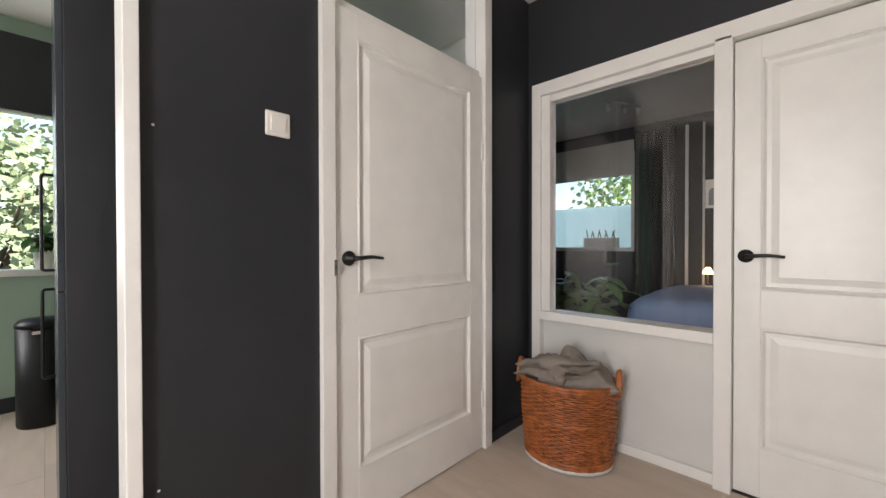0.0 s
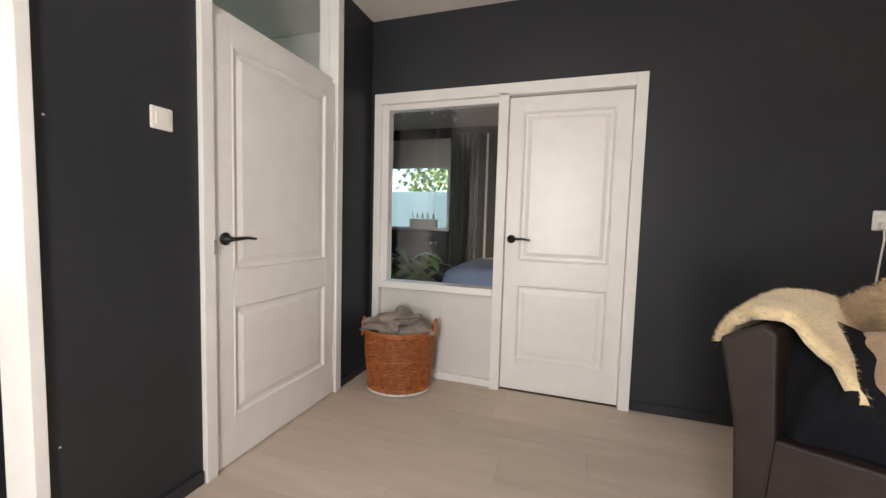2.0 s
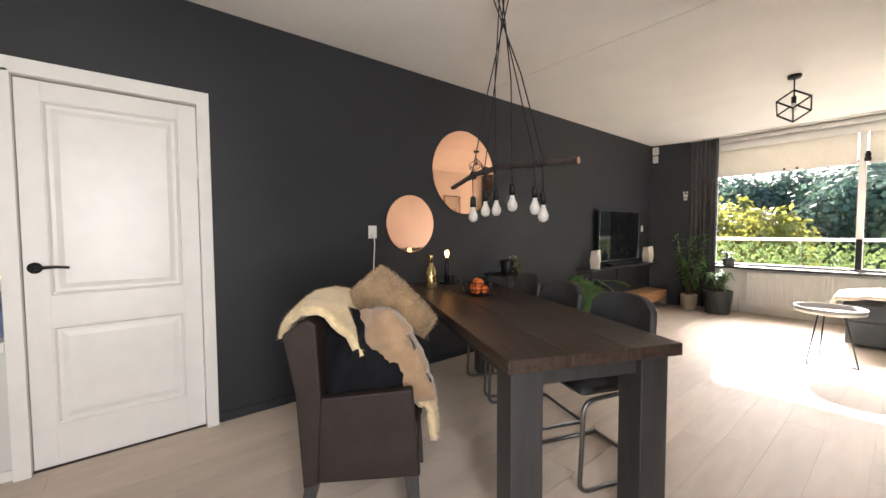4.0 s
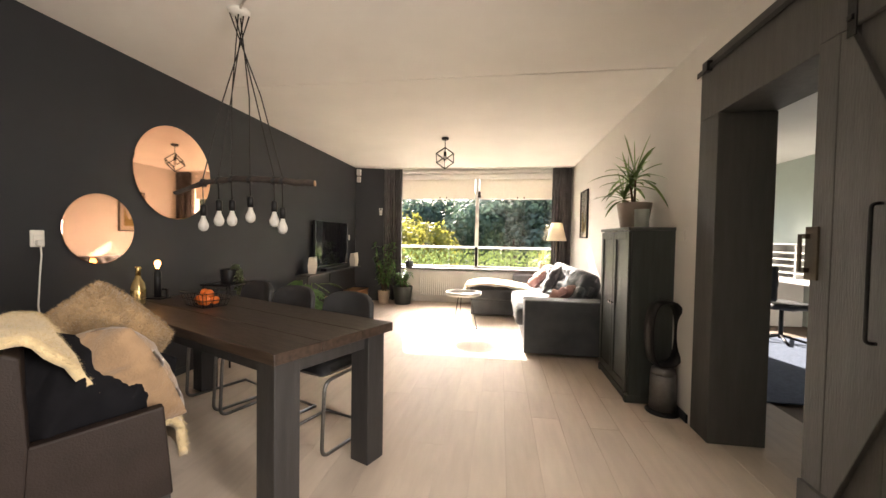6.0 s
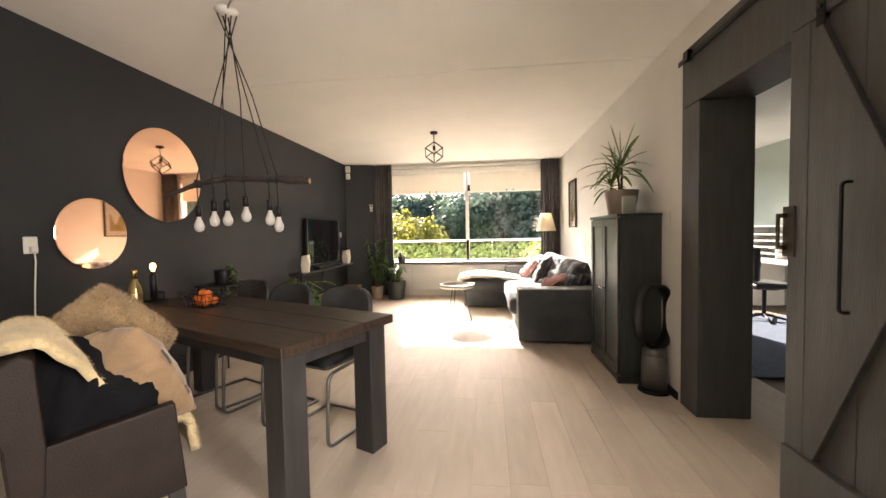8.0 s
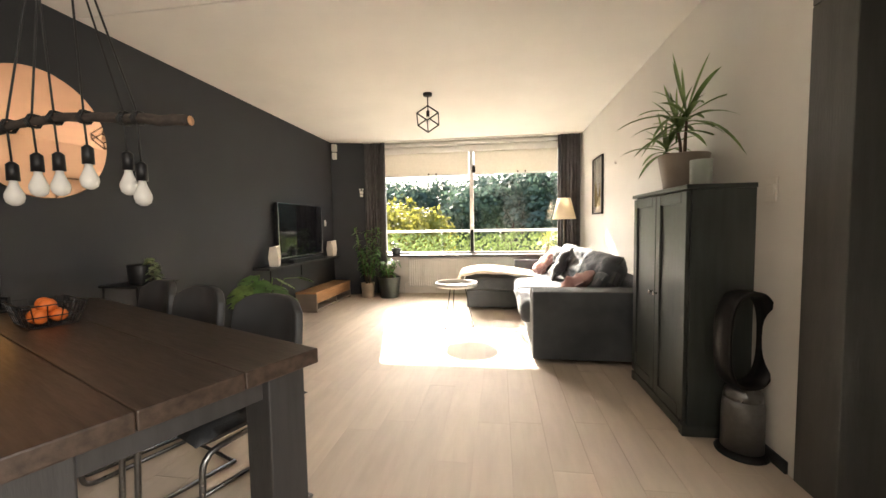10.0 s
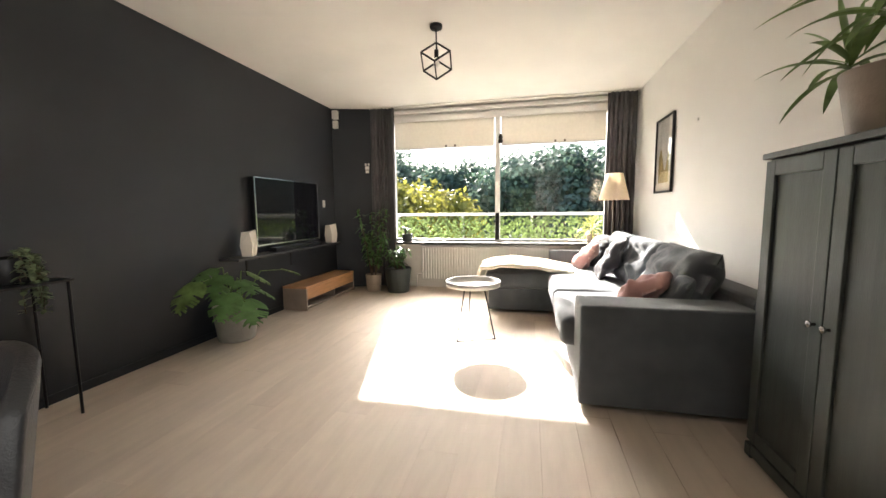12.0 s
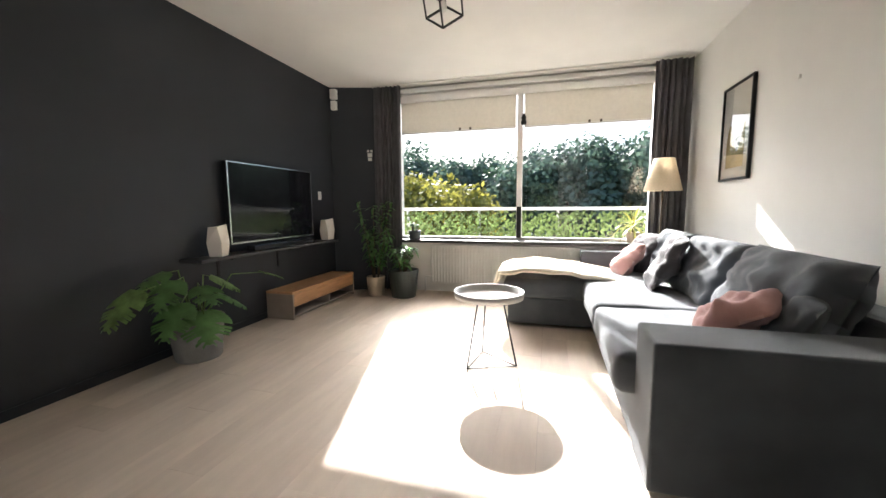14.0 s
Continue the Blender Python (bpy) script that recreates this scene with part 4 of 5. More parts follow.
def speaker(at):
    s = thing("speaker", "ivory angular speaker on the wall shelf", "speaker", at, "shelf speakers")
    bm = bmesh.new()
    lo = [(-0.055, -0.05), (0.055, -0.05), (0.055, 0.05), (-0.055, 0.05)]
    hi = [(-0.075, -0.035), (0.045, -0.055), (0.05, 0.03), (-0.06, 0.045)]
    a = [bm.verts.new((x, y, 0)) for x, y in lo]
    m_ = [bm.verts.new((x * 1.25, y * 1.2, 0.11)) for x, y in lo]
    b = [bm.verts.new((x, y, 0.24 + 0.02 * (i == 1))) for i, (x, y) in enumerate(hi)]
    for p, q in ((a, m_), (m_, b)):
        for i in range(4):
            j = (i + 1) % 4
            bm.faces.new((p[i], p[j], q[j])), bm.faces.new((p[i], q[j], q[i]))
    bm.faces.new(a), bm.faces.new(b)
    obj("body", bm, SPEAKER, s, bevel=0.004)
    return s


s0 = speaker(pose(2.15, -4.50, 0.716, 0, 0, -70))
copy_thing(s0, pose(2.15, -6.10, 0.716, 0, 0, -95))
wall_switch("thermostat", "small white thermostat on the dark wall", pose(2.28, -6.16, 1.25, 0, 0, -90), 0.06, 0.10)
tagged(boxes("alarm_sensor", [((2.16, -6.475, 2.46), (2.24, -6.41, 2.58)), ((2.165, -6.47, 2.33), (2.235, -6.415, 2.44))], PLASTIC, bevel=0.008), "white two-part corner motion sensor", "sensor")
ch = thing("wall_charm", "small pale wall ornament on dark wall", "ornament", pose(1.80, -6.60, 1.75, 0, 0, 197))
boxes("shape", [((-0.03, 0.0, 0.0), (0.03, 0.012, 0.05)), ((-0.035, 0, 0.06), (-0.008, 0.012, 0.09)), ((0.008, 0, 0.06), (0.035, 0.012, 0.09)), ((-0.025, 0, -0.05), (0.025, 0.012, -0.008))], PLASTIC, ch, bevel=0.004)

bn = thing("tv_bench", "low beech media bench with open shelf", "bench", pose(1.955, -5.14, 0, 0, 0, 0))
box("top", (0, -1.22, 0.255), (0.31, 0, 0.28), BENCH_WOOD, bn)
boxes("sides", [((0, -0.022, 0), (0.31, 0, 0.255)), ((0, -1.22, 0), (0.31, -1.198, 0.255)), ((0, -0.66, 0.02), (0.31, -0.645, 0.12)), ((0.29, -1.198, 0), (0.31, -0.022, 0.255))], POT_TAUPE, bn)
box("drawer", (0.002, -1.195, 0.125), (0.02, -0.025, 0.253), BENCH_WOOD, bn)
box("shelf", (0.005, -1.198, 0.015), (0.29, -0.022, 0.035), POT_TAUPE, bn)


def monstera(at):
    t = thing("monstera", "monstera plant in a grey concrete pot", "plant", at)
    pot(POT_GREY, t, 0.155, 0.185, 0.31)
    rng = random.Random(11)
    bs = bmesh.new()
    # azimuth, reach, height above the soil, blade size
    spec = [(96, 0.46, 0.48, 0.27), (112, 0.26, 0.52, 0.25), (124, 0.34, 0.30, 0.27), (150, 0.25, 0.16, 0.33), (215, 0.13, 0.50, 0.22), (225, 0.17, 0.28, 0.22), (80, 0.20, 0.60, 0.22), (262, 0.62, 0.42, 0.20), (170, 0.10, 0.40, 0.24)]
    for i, (az, r, z, size) in enumerate(spec):
        a = radians(az)
        tip = Vector((r * math.cos(a), r * math.sin(a), 0.27 + z * 0.65))
        add_tube(bs, [(0.03 * math.cos(a), 0.03 * math.sin(a), 0.26), tip * 0.5 + Vector((0, 0, 0.22 + z * 0.2)), tip], 0.006, 6, 0.004)
        bm = bmesh.new()
        n = 13
        fwd = Vector((math.cos(a + rng.uniform(-0.4, 0.4)), math.sin(a + rng.uniform(-0.4, 0.4)), -0.35 - 0.5 * rng.random())).normalized()
        sd = fwd.cross(Vector((0, 0, 1))).normalized()
        up = sd.cross(fwd)
        rib = []
        for k in range(n + 1):
            s = k / n
            rib.append(tip + fwd * size * (s - 0.12) - Vector((0, 0, 0.10 * size * s * s)))
        for sg in (-1, 1):
            for k in range(n):
                s = (k + 0.5) / n
                wd = size * 0.48 * math.sin(math.pi * min(1, 0.16 + 0.84 * s)) ** 0.6
                cut = 0.62 if (k % 4 == 2 and 2 < k < n - 1) else 1.0
                a0, b0 = bm.verts.new(rib[k]), bm.verts.new(rib[k + 1])
                m0 = bm.verts.new(rib[k] + sd * sg * wd * 0.5 * cut + up * 0.02 * size)
                m1 = bm.verts.new(rib[k + 1] + sd * sg * wd * 0.5 * cut + up * 0.02 * size)
                o0 = bm.verts.new(rib[k] + fwd * 0.06 * size + sd * sg * wd * cut - up * 0.05 * size)
                o1 = bm.verts.new(rib[k + 1] + fwd * (0.05 if cut == 1 else 0.0) * size + sd * sg * wd * cut * 0.98 - up * 0.05 * size)
                bm.faces.new((a0, b0, m1, m0)), bm.faces.new((m0, m1, o1, o0))
        bmesh.ops.remove_doubles(bm, verts=bm.verts, dist=0.0008)
        ob = obj("leaf", bm, LEAF_PALE if i in (0, 4, 7) else LEAF, t, smooth=True)
    obj("stems", bs, LEAF_PALE, t, smooth=True)


monstera(pose(2.06, -4.17, 0))


def bushy_plant(name, label, at, m_pot, r0, r1, h, height, leaves, m_leaf, seed, spread, leaf=(0.11, 0.035)):
    t = thing(name, label, "plant", at)
    pot(m_pot, t, r0, r1, h)
    rng = random.Random(seed)
    bl, bs = bmesh.new(), bmesh.new()
    for i in range(9):
        a = rng.uniform(0, 6.28)
        top = Vector((math.cos(a) * spread * rng.uniform(0.2, 1), math.sin(a) * spread * rng.uniform(0.2, 1), h + (height - h) * rng.uniform(0.55, 1)))
        base = Vector((0.03 * math.cos(a), 0.03 * math.sin(a), h - 0.04))
        mid = base.lerp(top, 0.5) * 0.9 + Vector((0, 0, 0.06))
        add_tube(bs, [base, mid, top], 0.006, 6, 0.003)
        for k in range(leaves // 9):
            s = rng.uniform(0.25, 1)
            p = base.lerp(mid, s * 2) if s < 0.5 else mid.lerp(top, s * 2 - 1)
            add_leaf(bl, p, (rng.uniform(-1, 1), rng.uniform(-1, 1), rng.uniform(-0.3, 0.7)), (0, 0, 1), leaf[0] * rng.uniform(0.6, 1.2), leaf[1], rng.uniform(0.2, 0.7), 4)
    obj("leaves", bl, m_leaf, t, smooth=True)
    obj("stems", bs, STEM, t, smooth=True)


bushy_plant("ficus", "tall leafy green plant in a beige pot", pose(1.64, -6.35, 0), POT_BEIGE, 0.10, 0.115, 0.24, 1.20, 330, LEAF, 5, 0.27)
bushy_plant("floor_plant", "leafy plant in a large dark pot", pose(1.27, -6.36, 0), CAB, 0.15, 0.19, 0.34, 0.70, 200, LEAF, 6, 0.22)
bushy_plant("sill_plant", "small plant in a dark pot on the sill", pose(1.22, -6.66, 0.69), CAB, 0.07, 0.08, 0.11, 0.22, 70, LEAF, 8, 0.09, (0.05, 0.02))


def strap_plant(name, label, at, heads, m_leaf, seed, length, width, count, m_pot, dims, limp=1.0):
    t = thing(name, label, "plant", at)
    pot(m_pot, t, *dims)
    rng = random.Random(seed)
    bl, bs = bmesh.new(), bmesh.new()
    for hx, hy, hz, sc in heads:
        base = Vector((hx * 0.35, hy * 0.35, dims[2] - 0.04))
        add_tube(bs, [base, Vector((hx * 0.6, hy * 0.6, (hz + dims[2]) / 2)), Vector((hx, hy, hz))], 0.011, 7, 0.008)
        for k in range(count):
            a = k * 2.399 + rng.uniform(-0.3, 0.3)
            el = 1.35 - 1.5 * k / count
            d = (math.cos(a) * math.cos(el), math.sin(a) * math.cos(el), math.sin(el))
            add_leaf(bl, (hx, hy, hz + 0.05 - 0.06 * k / count), d, (0, 0, 1) if el < 1.1 else (1, 0, 0), sc * length * rng.uniform(0.65, 1.15), width, rng.uniform(0.45, 0.8) * (0.35 + k / count) * limp, 8, fold=0.3)
    obj("leaves", bl, m_leaf, t, smooth=True)
    obj("stems", bs, STEM, t, smooth=True)


# dark cabinet beside the barn doorway
cab = thing("cabinet", "black-green two-door wooden cabinet", "cabinet", pose(-1.545, -3.235, 0))
CW, CD, CH = 0.82, 0.34, 1.378
boxes("body", [((-CD, 0, 0.06), (-0.022, CW, CH - 0.025))], CAB, cab, bevel=0.003)
box("top", (-CD, -0.008, CH - 0.025), (0.008, CW + 0.008, CH), CAB, cab, bevel=0.004)
boxes("plinth", [((-CD, 0, 0), (-0.0, 0.05, 0.06)), ((-CD, CW - 0.05, 0), (-0.0, CW, 0.06)), ((-0.03, 0.05, 0.015), (-0.0, CW - 0.05, 0.07))], CAB, cab, bevel=0.004)
for y0, y1, ky in ((0.012, CW / 2 - 0.002, CW / 2 - 0.035), (CW / 2 + 0.002, CW - 0.012, CW / 2 + 0.035)):
    dr = new("door")
    dr.parent = cab
    z0, z1, s = 0.08, CH - 0.035, 0.062
    boxes("frame", [((-0.022, y0, z0), (0, y0 + s, z1)), ((-0.022, y1 - s, z0), (0, y1, z1)), ((-0.022, y0 + s, z0), (0, y1 - s, z0 + s)), ((-0.022, y0 + s, z1 - s), (0, y1 - s, z1))], CAB, dr, bevel=0.003)
    box("panel", (-0.020, y0 + s - 0.004, z0 + s - 0.004), (-0.011, y1 - s + 0.004, z1 - s + 0.004), CAB, dr, bevel=0)
    bm = bmesh.new()
    add_lathe(bm, [(0, 0), (0.006, 0), (0.005, 0.012), (0.012, 0.018), (0.012, 0.026), (0, 0.029)], 16)
    bmesh.ops.transform(bm, matrix=pose(0, ky, 0.73, 0, 90, 0), verts=bm.verts)
    obj("knob", bm, CHROME, dr, smooth=True)
strap_plant("dracaena", "dracaena in a taupe pot on the cabinet", pose(-1.72, -2.87, CH), [(0.02, 0.075, 0.42, 1.0), (0.045, 0.02, 0.37, 0.8), (0.05, -0.13, 0.26, 0.75)], LEAF_PALE, 3, 0.42, 0.036, 20, POT_TAUPE, (0.11, 0.145, 0.225), 0.62)
jar = thing("glass_jar", "clear glass jar on the cabinet", "jar", pose(-1.69, -2.59, CH))
lathe("glass", [(0, 0), (0.05, 0), (0.054, 0.006), (0.056, 0.15), (0.053, 0.15), (0.050, 0.008), (0, 0.006)], JAR, jar)
wall_switch("dimmer_switch", "cream wall dimmer switch beside the cabinet", pose(-1.876, -2.30, 1.33, 0, 0, 90), 0.08, 0.12)

fan = thing("tower_fan", "black and silver bladeless air purifier fan", "fan", pose(-1.775, -2.30, 0))
lathe("base", [(0, 0), (0.115, 0), (0.118, 0.008), (0.105, 0.022), (0.09, 0.03), (0, 0.03)], METAL_BLACK, fan)
lathe("drum", [(0, 0.03), (0.092, 0.03), (0.090, 0.25), (0.082, 0.30), (0, 0.30)], mat("grey_perforated_metal", (0.20, 0.20, 0.20), 0.4, 0.7, var=0.08, scale=40, bump=0.3, bscale=400), fan)
lathe("collar", [(0.0825, 0.285), (0.086, 0.287), (0.080, 0.325), (0.06, 0.345), (0, 0.345)], STEEL, fan)
bm = bmesh.new()
path = [(0.118 * math.copysign(abs(math.cos(a)) ** 0.7, math.cos(a)), 0, 0.575 + 0.235 * math.copysign(abs(math.sin(a)) ** 0.75, math.sin(a))) for a in [2 * math.pi * k / 40 for k in range(40)]]
n = len(path)
rings = []
for k in range(n):
    p = Vector(path[k])
    o = (p - Vector((0, 0, 0.575)))
    o = Vector((o.x / 0.014, 0, o.z / 0.055)).normalized()
    rings.append([bm.verts.new(p + o * dx + Vector((0, dy, 0))) for dx, dy in ((0.006, -0.055), (0.013, -0.045), (0.013, 0.045), (0.006, 0.055), (-0.008, 0.05), (-0.012, -0.05))])
for k in range(n):
    for j in range(6):
        bm.faces.new((rings[k][j], rings[k][(j + 1) % 6], rings[(k + 1) % n][(j + 1) % 6], rings[(k + 1) % n][j]))
obj("loop", bm, METAL_BLACK, fan, smooth=True, at=pose(0, 0, 0.01, 0, 0, 12))
tube("cord", [(-0.09, 0.03, 0.02), (-0.13, 0.10, 0.01), (-0.12, 0.2, 0.008), (-0.135, 0.25, 0.03)], 0.005, METAL_BLACK, fan)

# sofa with chaise
so = thing("corner_sofa", "charcoal fabric corner sofa with chaise", "sofa", pose(0, 0, 0))


def soft_box(name, lo, hi, m, parent, r=0.03, puff=0.0, seed=0):
    """A padded block with rounded edges and a slightly uneven surface."""
    bm = bmesh.new()
    add_box(bm, lo, hi)
    bmesh.ops.bevel(bm, geom=bm.edges[:], offset=r, segments=3, affect="EDGES", profile=0.6)
    bmesh.ops.subdivide_edges(bm, edges=[e for e in bm.edges if e.calc_length() > 0.12], cuts=7, use_grid_fill=True)
    c = (Vector(lo) + Vector(hi)) / 2
    half = (Vector(hi) - Vector(lo)) / 2
    bm.normal_update()
    for v in bm.verts:
        q = v.co - c
        u = Vector((abs(q.x) / half.x, abs(q.y) / half.y, abs(q.z) / half.z))
        k = sum(1 - min(1, a) ** 2 for a in u) / 2
        v.co += v.normal * (puff * k + 0.012 * noise.noise(v.co * 6 + Vector((seed, 0, 0))) + 0.006 * noise.noise(v.co * 17))
    return obj(name, bm, m, parent, smooth=True)


box("arm", (-1.87, -3.76, 0.03), (-0.83, -3.48, 0.61), SOFA, so, bevel=0.012)
box("arm", (-1.87, -6.62, 0.03), (-0.80, -6.42, 0.61), SOFA, so, bevel=0.015)
box("base", (-1.87, -6.42, 0.03), (-0.84, -3.76, 0.27), SOFA, so, bevel=0.01)
box("back", (-1.90, -6.60, 0.05), (-1.70, -3.52, 0.66), SOFA, so, bevel=0.03)
box("base", (-0.84, -6.55, 0.03), (-0.10, -5.50, 0.27), SOFA, so, bevel=0.01)
soft_box("seat_cushion", (-1.72, -4.64, 0.27), (-0.76, -3.77, 0.45), SOFA, so, 0.05, 0.02, 1)
soft_box("seat_cushion", (-1.72, -5.50, 0.27), (-0.76, -4.66, 0.45), SOFA, so, 0.05, 0.02, 2)
soft_box("seat_cushion", (-1.72, -6.40, 0.27), (-0.07, -5.50, 0.44), SOFA, so, 0.05, 0.02, 3)
for i, (y, w, zz) in enumerate(((-4.22, 0.86, 0.66), (-5.08, 0.84, 0.65), (-5.92, 0.80, 0.65))):
    cushion("back_cushion", w, 0.50, 0.26, SOFA, so, pose(-1.56, y, zz - 0.02, 0, 68, 0) @ pose(0, 0, 0, 0, 0, 90), seed=30 + i, p=4.5, wrinkle=0.05, pinch=0.015, n=30)
for i, (x, y, z, rx, ry, rz, m, s, lab) in enumerate(((-1.36, -6.16, 0.64, 0, 62, 20, DARK_CUSHION, 0.44, "dark aubergine linen cushion on the sofa"), (-1.20, -6.02, 0.58, 8, 55, 14, PINK, 0.40, "dusty pink linen cushion on the sofa"), (-1.34, -5.28, 0.66, 0, 60, -10, DARK_CUSHION, 0.50, "dark aubergine linen cushion on the sofa"), (-1.30, -4.02, 0.60, -12, 32, -38, PINK, 0.38, "dusty pink linen cushion on the sofa"), (-1.46, -3.98, 0.56, -10, 55, -30, SOFA, 0.44, "charcoal cushion on the sofa"))):
    loose_cushion("sofa_cushion", lab, s, s * 0.95, 0.15, m, pose(x, y, z, rx, ry, rz), 40 + i, group="sofa cushions")
X = (0, 1, 0)
fleece("sheepskin", "cream sheepskin spread over the sofa chaise", [((-1.02, -5.85, 0.48), X), ((-0.66, -5.86, 0.54), X), ((-0.30, -5.85, 0.565), X), ((-0.03, -5.80, 0.53), X), ((0.025, -5.78, 0.36), X)], 0.84, FUR_PALE, 14, 0.035, 18000, group="sheepskins")

# round tray table
ctb = thing("coffee_table", "round tray coffee table on thin black legs", "table", pose(-0.06, -4.60, 0))
lathe("tray", [(0, 0.470), (0.218, 0.470), (0.238, 0.476), (0.243, 0.522), (0.236, 0.522), (0.231, 0.484), (0, 0.482)], mat("grey_enamel_tray", (0.48, 0.47, 0.45), 0.35, 0.2, var=0.1, scale=8), ctb, seg=64)
LR = [Vector((0.20 * math.cos(a), 0.20 * math.sin(a), 0.006)) for a in (radians(52), radians(172), radians(292))]
for k in range(3):
    a = LR[k]
    tube("leg", [(a.x * 0.5, a.y * 0.5, 0.470), a], 0.006, METAL_BLACK, ctb)
tube("foot_ring", LR, 0.005, METAL_BLACK, ctb, closed=True)

# cube pendant
cp = thing("cube_pendant", "black wire cube ceiling lamp", "lamp", pose(0.205, -4.40, 0))
lathe("rose", [(0, 2.59), (0.045, 2.59), (0.05, 2.60), (0.05, H), (0, H)], METAL_BLACK, cp)
tube("rod", [(0, 0, 2.59), (0, 0, 2.43)], 0.005, METAL_BLACK, cp)
cube = [Vector((x, y, z)) * 0.082 for x in (-1, 1) for y in (-1, 1) for z in (-1, 1)]
tilt = Vector((1, 1, 1)).rotation_difference(Vector((0, 0, 1))).to_matrix().to_4x4()
bm = bmesh.new()
for i, a in enumerate(cube):
    for b in cube[i + 1:]:
        if abs((a - b).length - 0.164) < 1e-4:
            add_tube(bm, [a, b], 0.008, 4)
obj("cage", bm, METAL_BLACK, cp, at=pose(0, 0, 2.345, 0, 0, -8) @ tilt)
lathe("socket", [(0, 0), (0.018, 0), (0.018, 0.06), (0, 0.06)], METAL_BLACK, cp, at=(0, 0, 2.37), seg=16)
lathe("bulb", [(0.012, 0), (0.02, -0.02), (0.026, -0.045), (0.018, -0.068), (0, -0.074)], BULB, cp, at=(0, 0, 2.37), seg=16)

# floor lamp and sill plant
fl = thing("floor_lamp", "brass floor lamp with cream fabric shade", "lamp", pose(-1.55, -6.34, 0))
lathe("foot", [(0, 0), (0.12, 0), (0.12, 0.015), (0.015, 0.025), (0, 0.025)], BRASS, fl)
tube("pole", [(0, 0, 0.02), (0, 0, 1.4)], 0.010, BRASS, fl)
bm = bmesh.new()
ra = [[bm.verts.new((r * math.cos(2 * math.pi * k / 40), r * math.sin(2 * math.pi * k / 40), z)) for k in range(40)] for r, z in ((0.175, 1.25), (0.095, 1.57))]
for k in range(40):
    bm.faces.new((ra[0][k], ra[0][(k + 1) % 40], ra[1][(k + 1) % 40], ra[1][k]))
s_ = obj("shade", bm, SHADE, fl, smooth=True)
s_.modifiers.new("thickness", "SOLIDIFY").thickness = 0.003
strap_plant("spider_plant", "yellow-green spider plant in a white pot", pose(-1.36, -6.67, 0.69), [(0.0, 0.0, 0.17, 1.0)], mat("yellow_green_leaf", (0.34, 0.33, 0.07), 0.4, var=0.4, scale=14, thin=0.3), 5, 0.32, 0.020, 34, POT_BEIGE, (0.06, 0.075, 0.12), 0.8)

# wall plugs and a nail
for x, z in ((0.366, 1.43), (0.372, 0.43)):
    tagged(lathe("wall_plug", [(0, 0), (0.004, 0), (0.003, 0.002), (0, 0.002)], PLASTIC, seg=10), "tiny white wall plug in dark wall", "wall plug", "wall plugs").matrix_basis = pose(x, 1.7602, z, 90, 0, 0)
tagged(box("wall_hook", (-1.877, -4.86, 1.85), (-1.864, -4.84, 1.875), PLASTIC), "small empty picture hook on white wall", "hook")

# ---- bedroom behind the inner window ----
struct(boxes("wall_bedroom", [((5.4, -0.6, 0), (5.5, 1.75, H)), ((5.4, 1.75, 0), (5.5, 3.3, 1.06)), ((5.4, 1.75, 2.3), (5.5, 3.3, H)), ((2.4, 3.3, 0), (5.5, 3.4, H)), ((2.4, -0.7, 0), (5.5, -0.6, H))], ANTHRACITE, bevel=0), "dark bedroom walls", "wall")
struct(box("ceiling_bedroom", (2.4, -0.7, H), (5.5, 3.4, H + 0.1), CEIL, bevel=0), "white bedroom ceiling", "ceiling")
struct(box("floor_bedroom", (2.4, -0.7, -0.05), (5.5, 3.4, 0), OAK, bevel=0), "pale wooden bedroom floor", "floor")
struct(boxes("window_bedroom", [((5.38, 2.08, 1.06), (5.46, 2.14, 2.3)), ((5.38, 1.75, 1.02), (5.46, 3.3, 1.07)), ((5.39, 2.14, 2.02), (5.46, 3.3, 2.3))], WHITE), "white bedroom window with a lowered blind", "window")
tagged(box("bedroom_blind", (5.36, 2.1, 2.0), (5.37, 3.28, 2.45), BLIND, bevel=0), "pale roller blind in the bedroom", "blind")
tagged(box("balcony_screen", (6.6, 0.0, -0.1), (6.62, 5.0, 1.74), FROST, bevel=0), "frosted glass balcony screen outside the bedroom", "screen")
bc = thing("bedroom_curtain", "black bedroom curtain hanging beside the window", "curtain", pose(0, 0, 0))
bm = bmesh.new()
g = [[bm.verts.new((5.30 + 0.04 * math.sin(i * 0.9), 1.62 + 0.44 * i / 40, z)) for i in range(41)] for z in (0.02, 2.5)]
for i in range(40):
    bm.faces.new((g[0][i], g[0][i + 1], g[1][i + 1], g[1][i]))
obj("cloth", bm, BLACK_LINEN, bc, smooth=True).modifiers.new("thickness", "SOLIDIFY").thickness = 0.004
struct(boxes("bedroom_wardrobe_trim", [((5.33, 1.50, 0), (5.36, 1.53, 2.5)), ((5.33, 1.34, 0), (5.36, 1.36, 2.5))], WHITE), "thin white wardrobe edge strips", "trim")
picture("framed_picture", "small black-framed picture in the bedroom", pose(5.39, 1.22, 1.5, 0, 0, -90), 0.28, 0.36, 0.05, [(INK_B, 0.6, 0.3)])
bed = thing("bed", "made bed with a pale blue woven blanket", "bed", pose(4.55, 0.78, 0))
box("frame", (-0.85, -1.0, 0.08), (0.82, 0.80, 0.34), CHAIR_WOOD, bed, bevel=0.01)
soft_box("blanket", (-0.88, -1.0, 0.28), (0.84, 0.86, 0.64), BLANKET, bed, 0.14, 0.03, 8)
bl = thing("bedside_lamp", "small glowing bedside lamp", "lamp", pose(5.12, 1.27, 0))
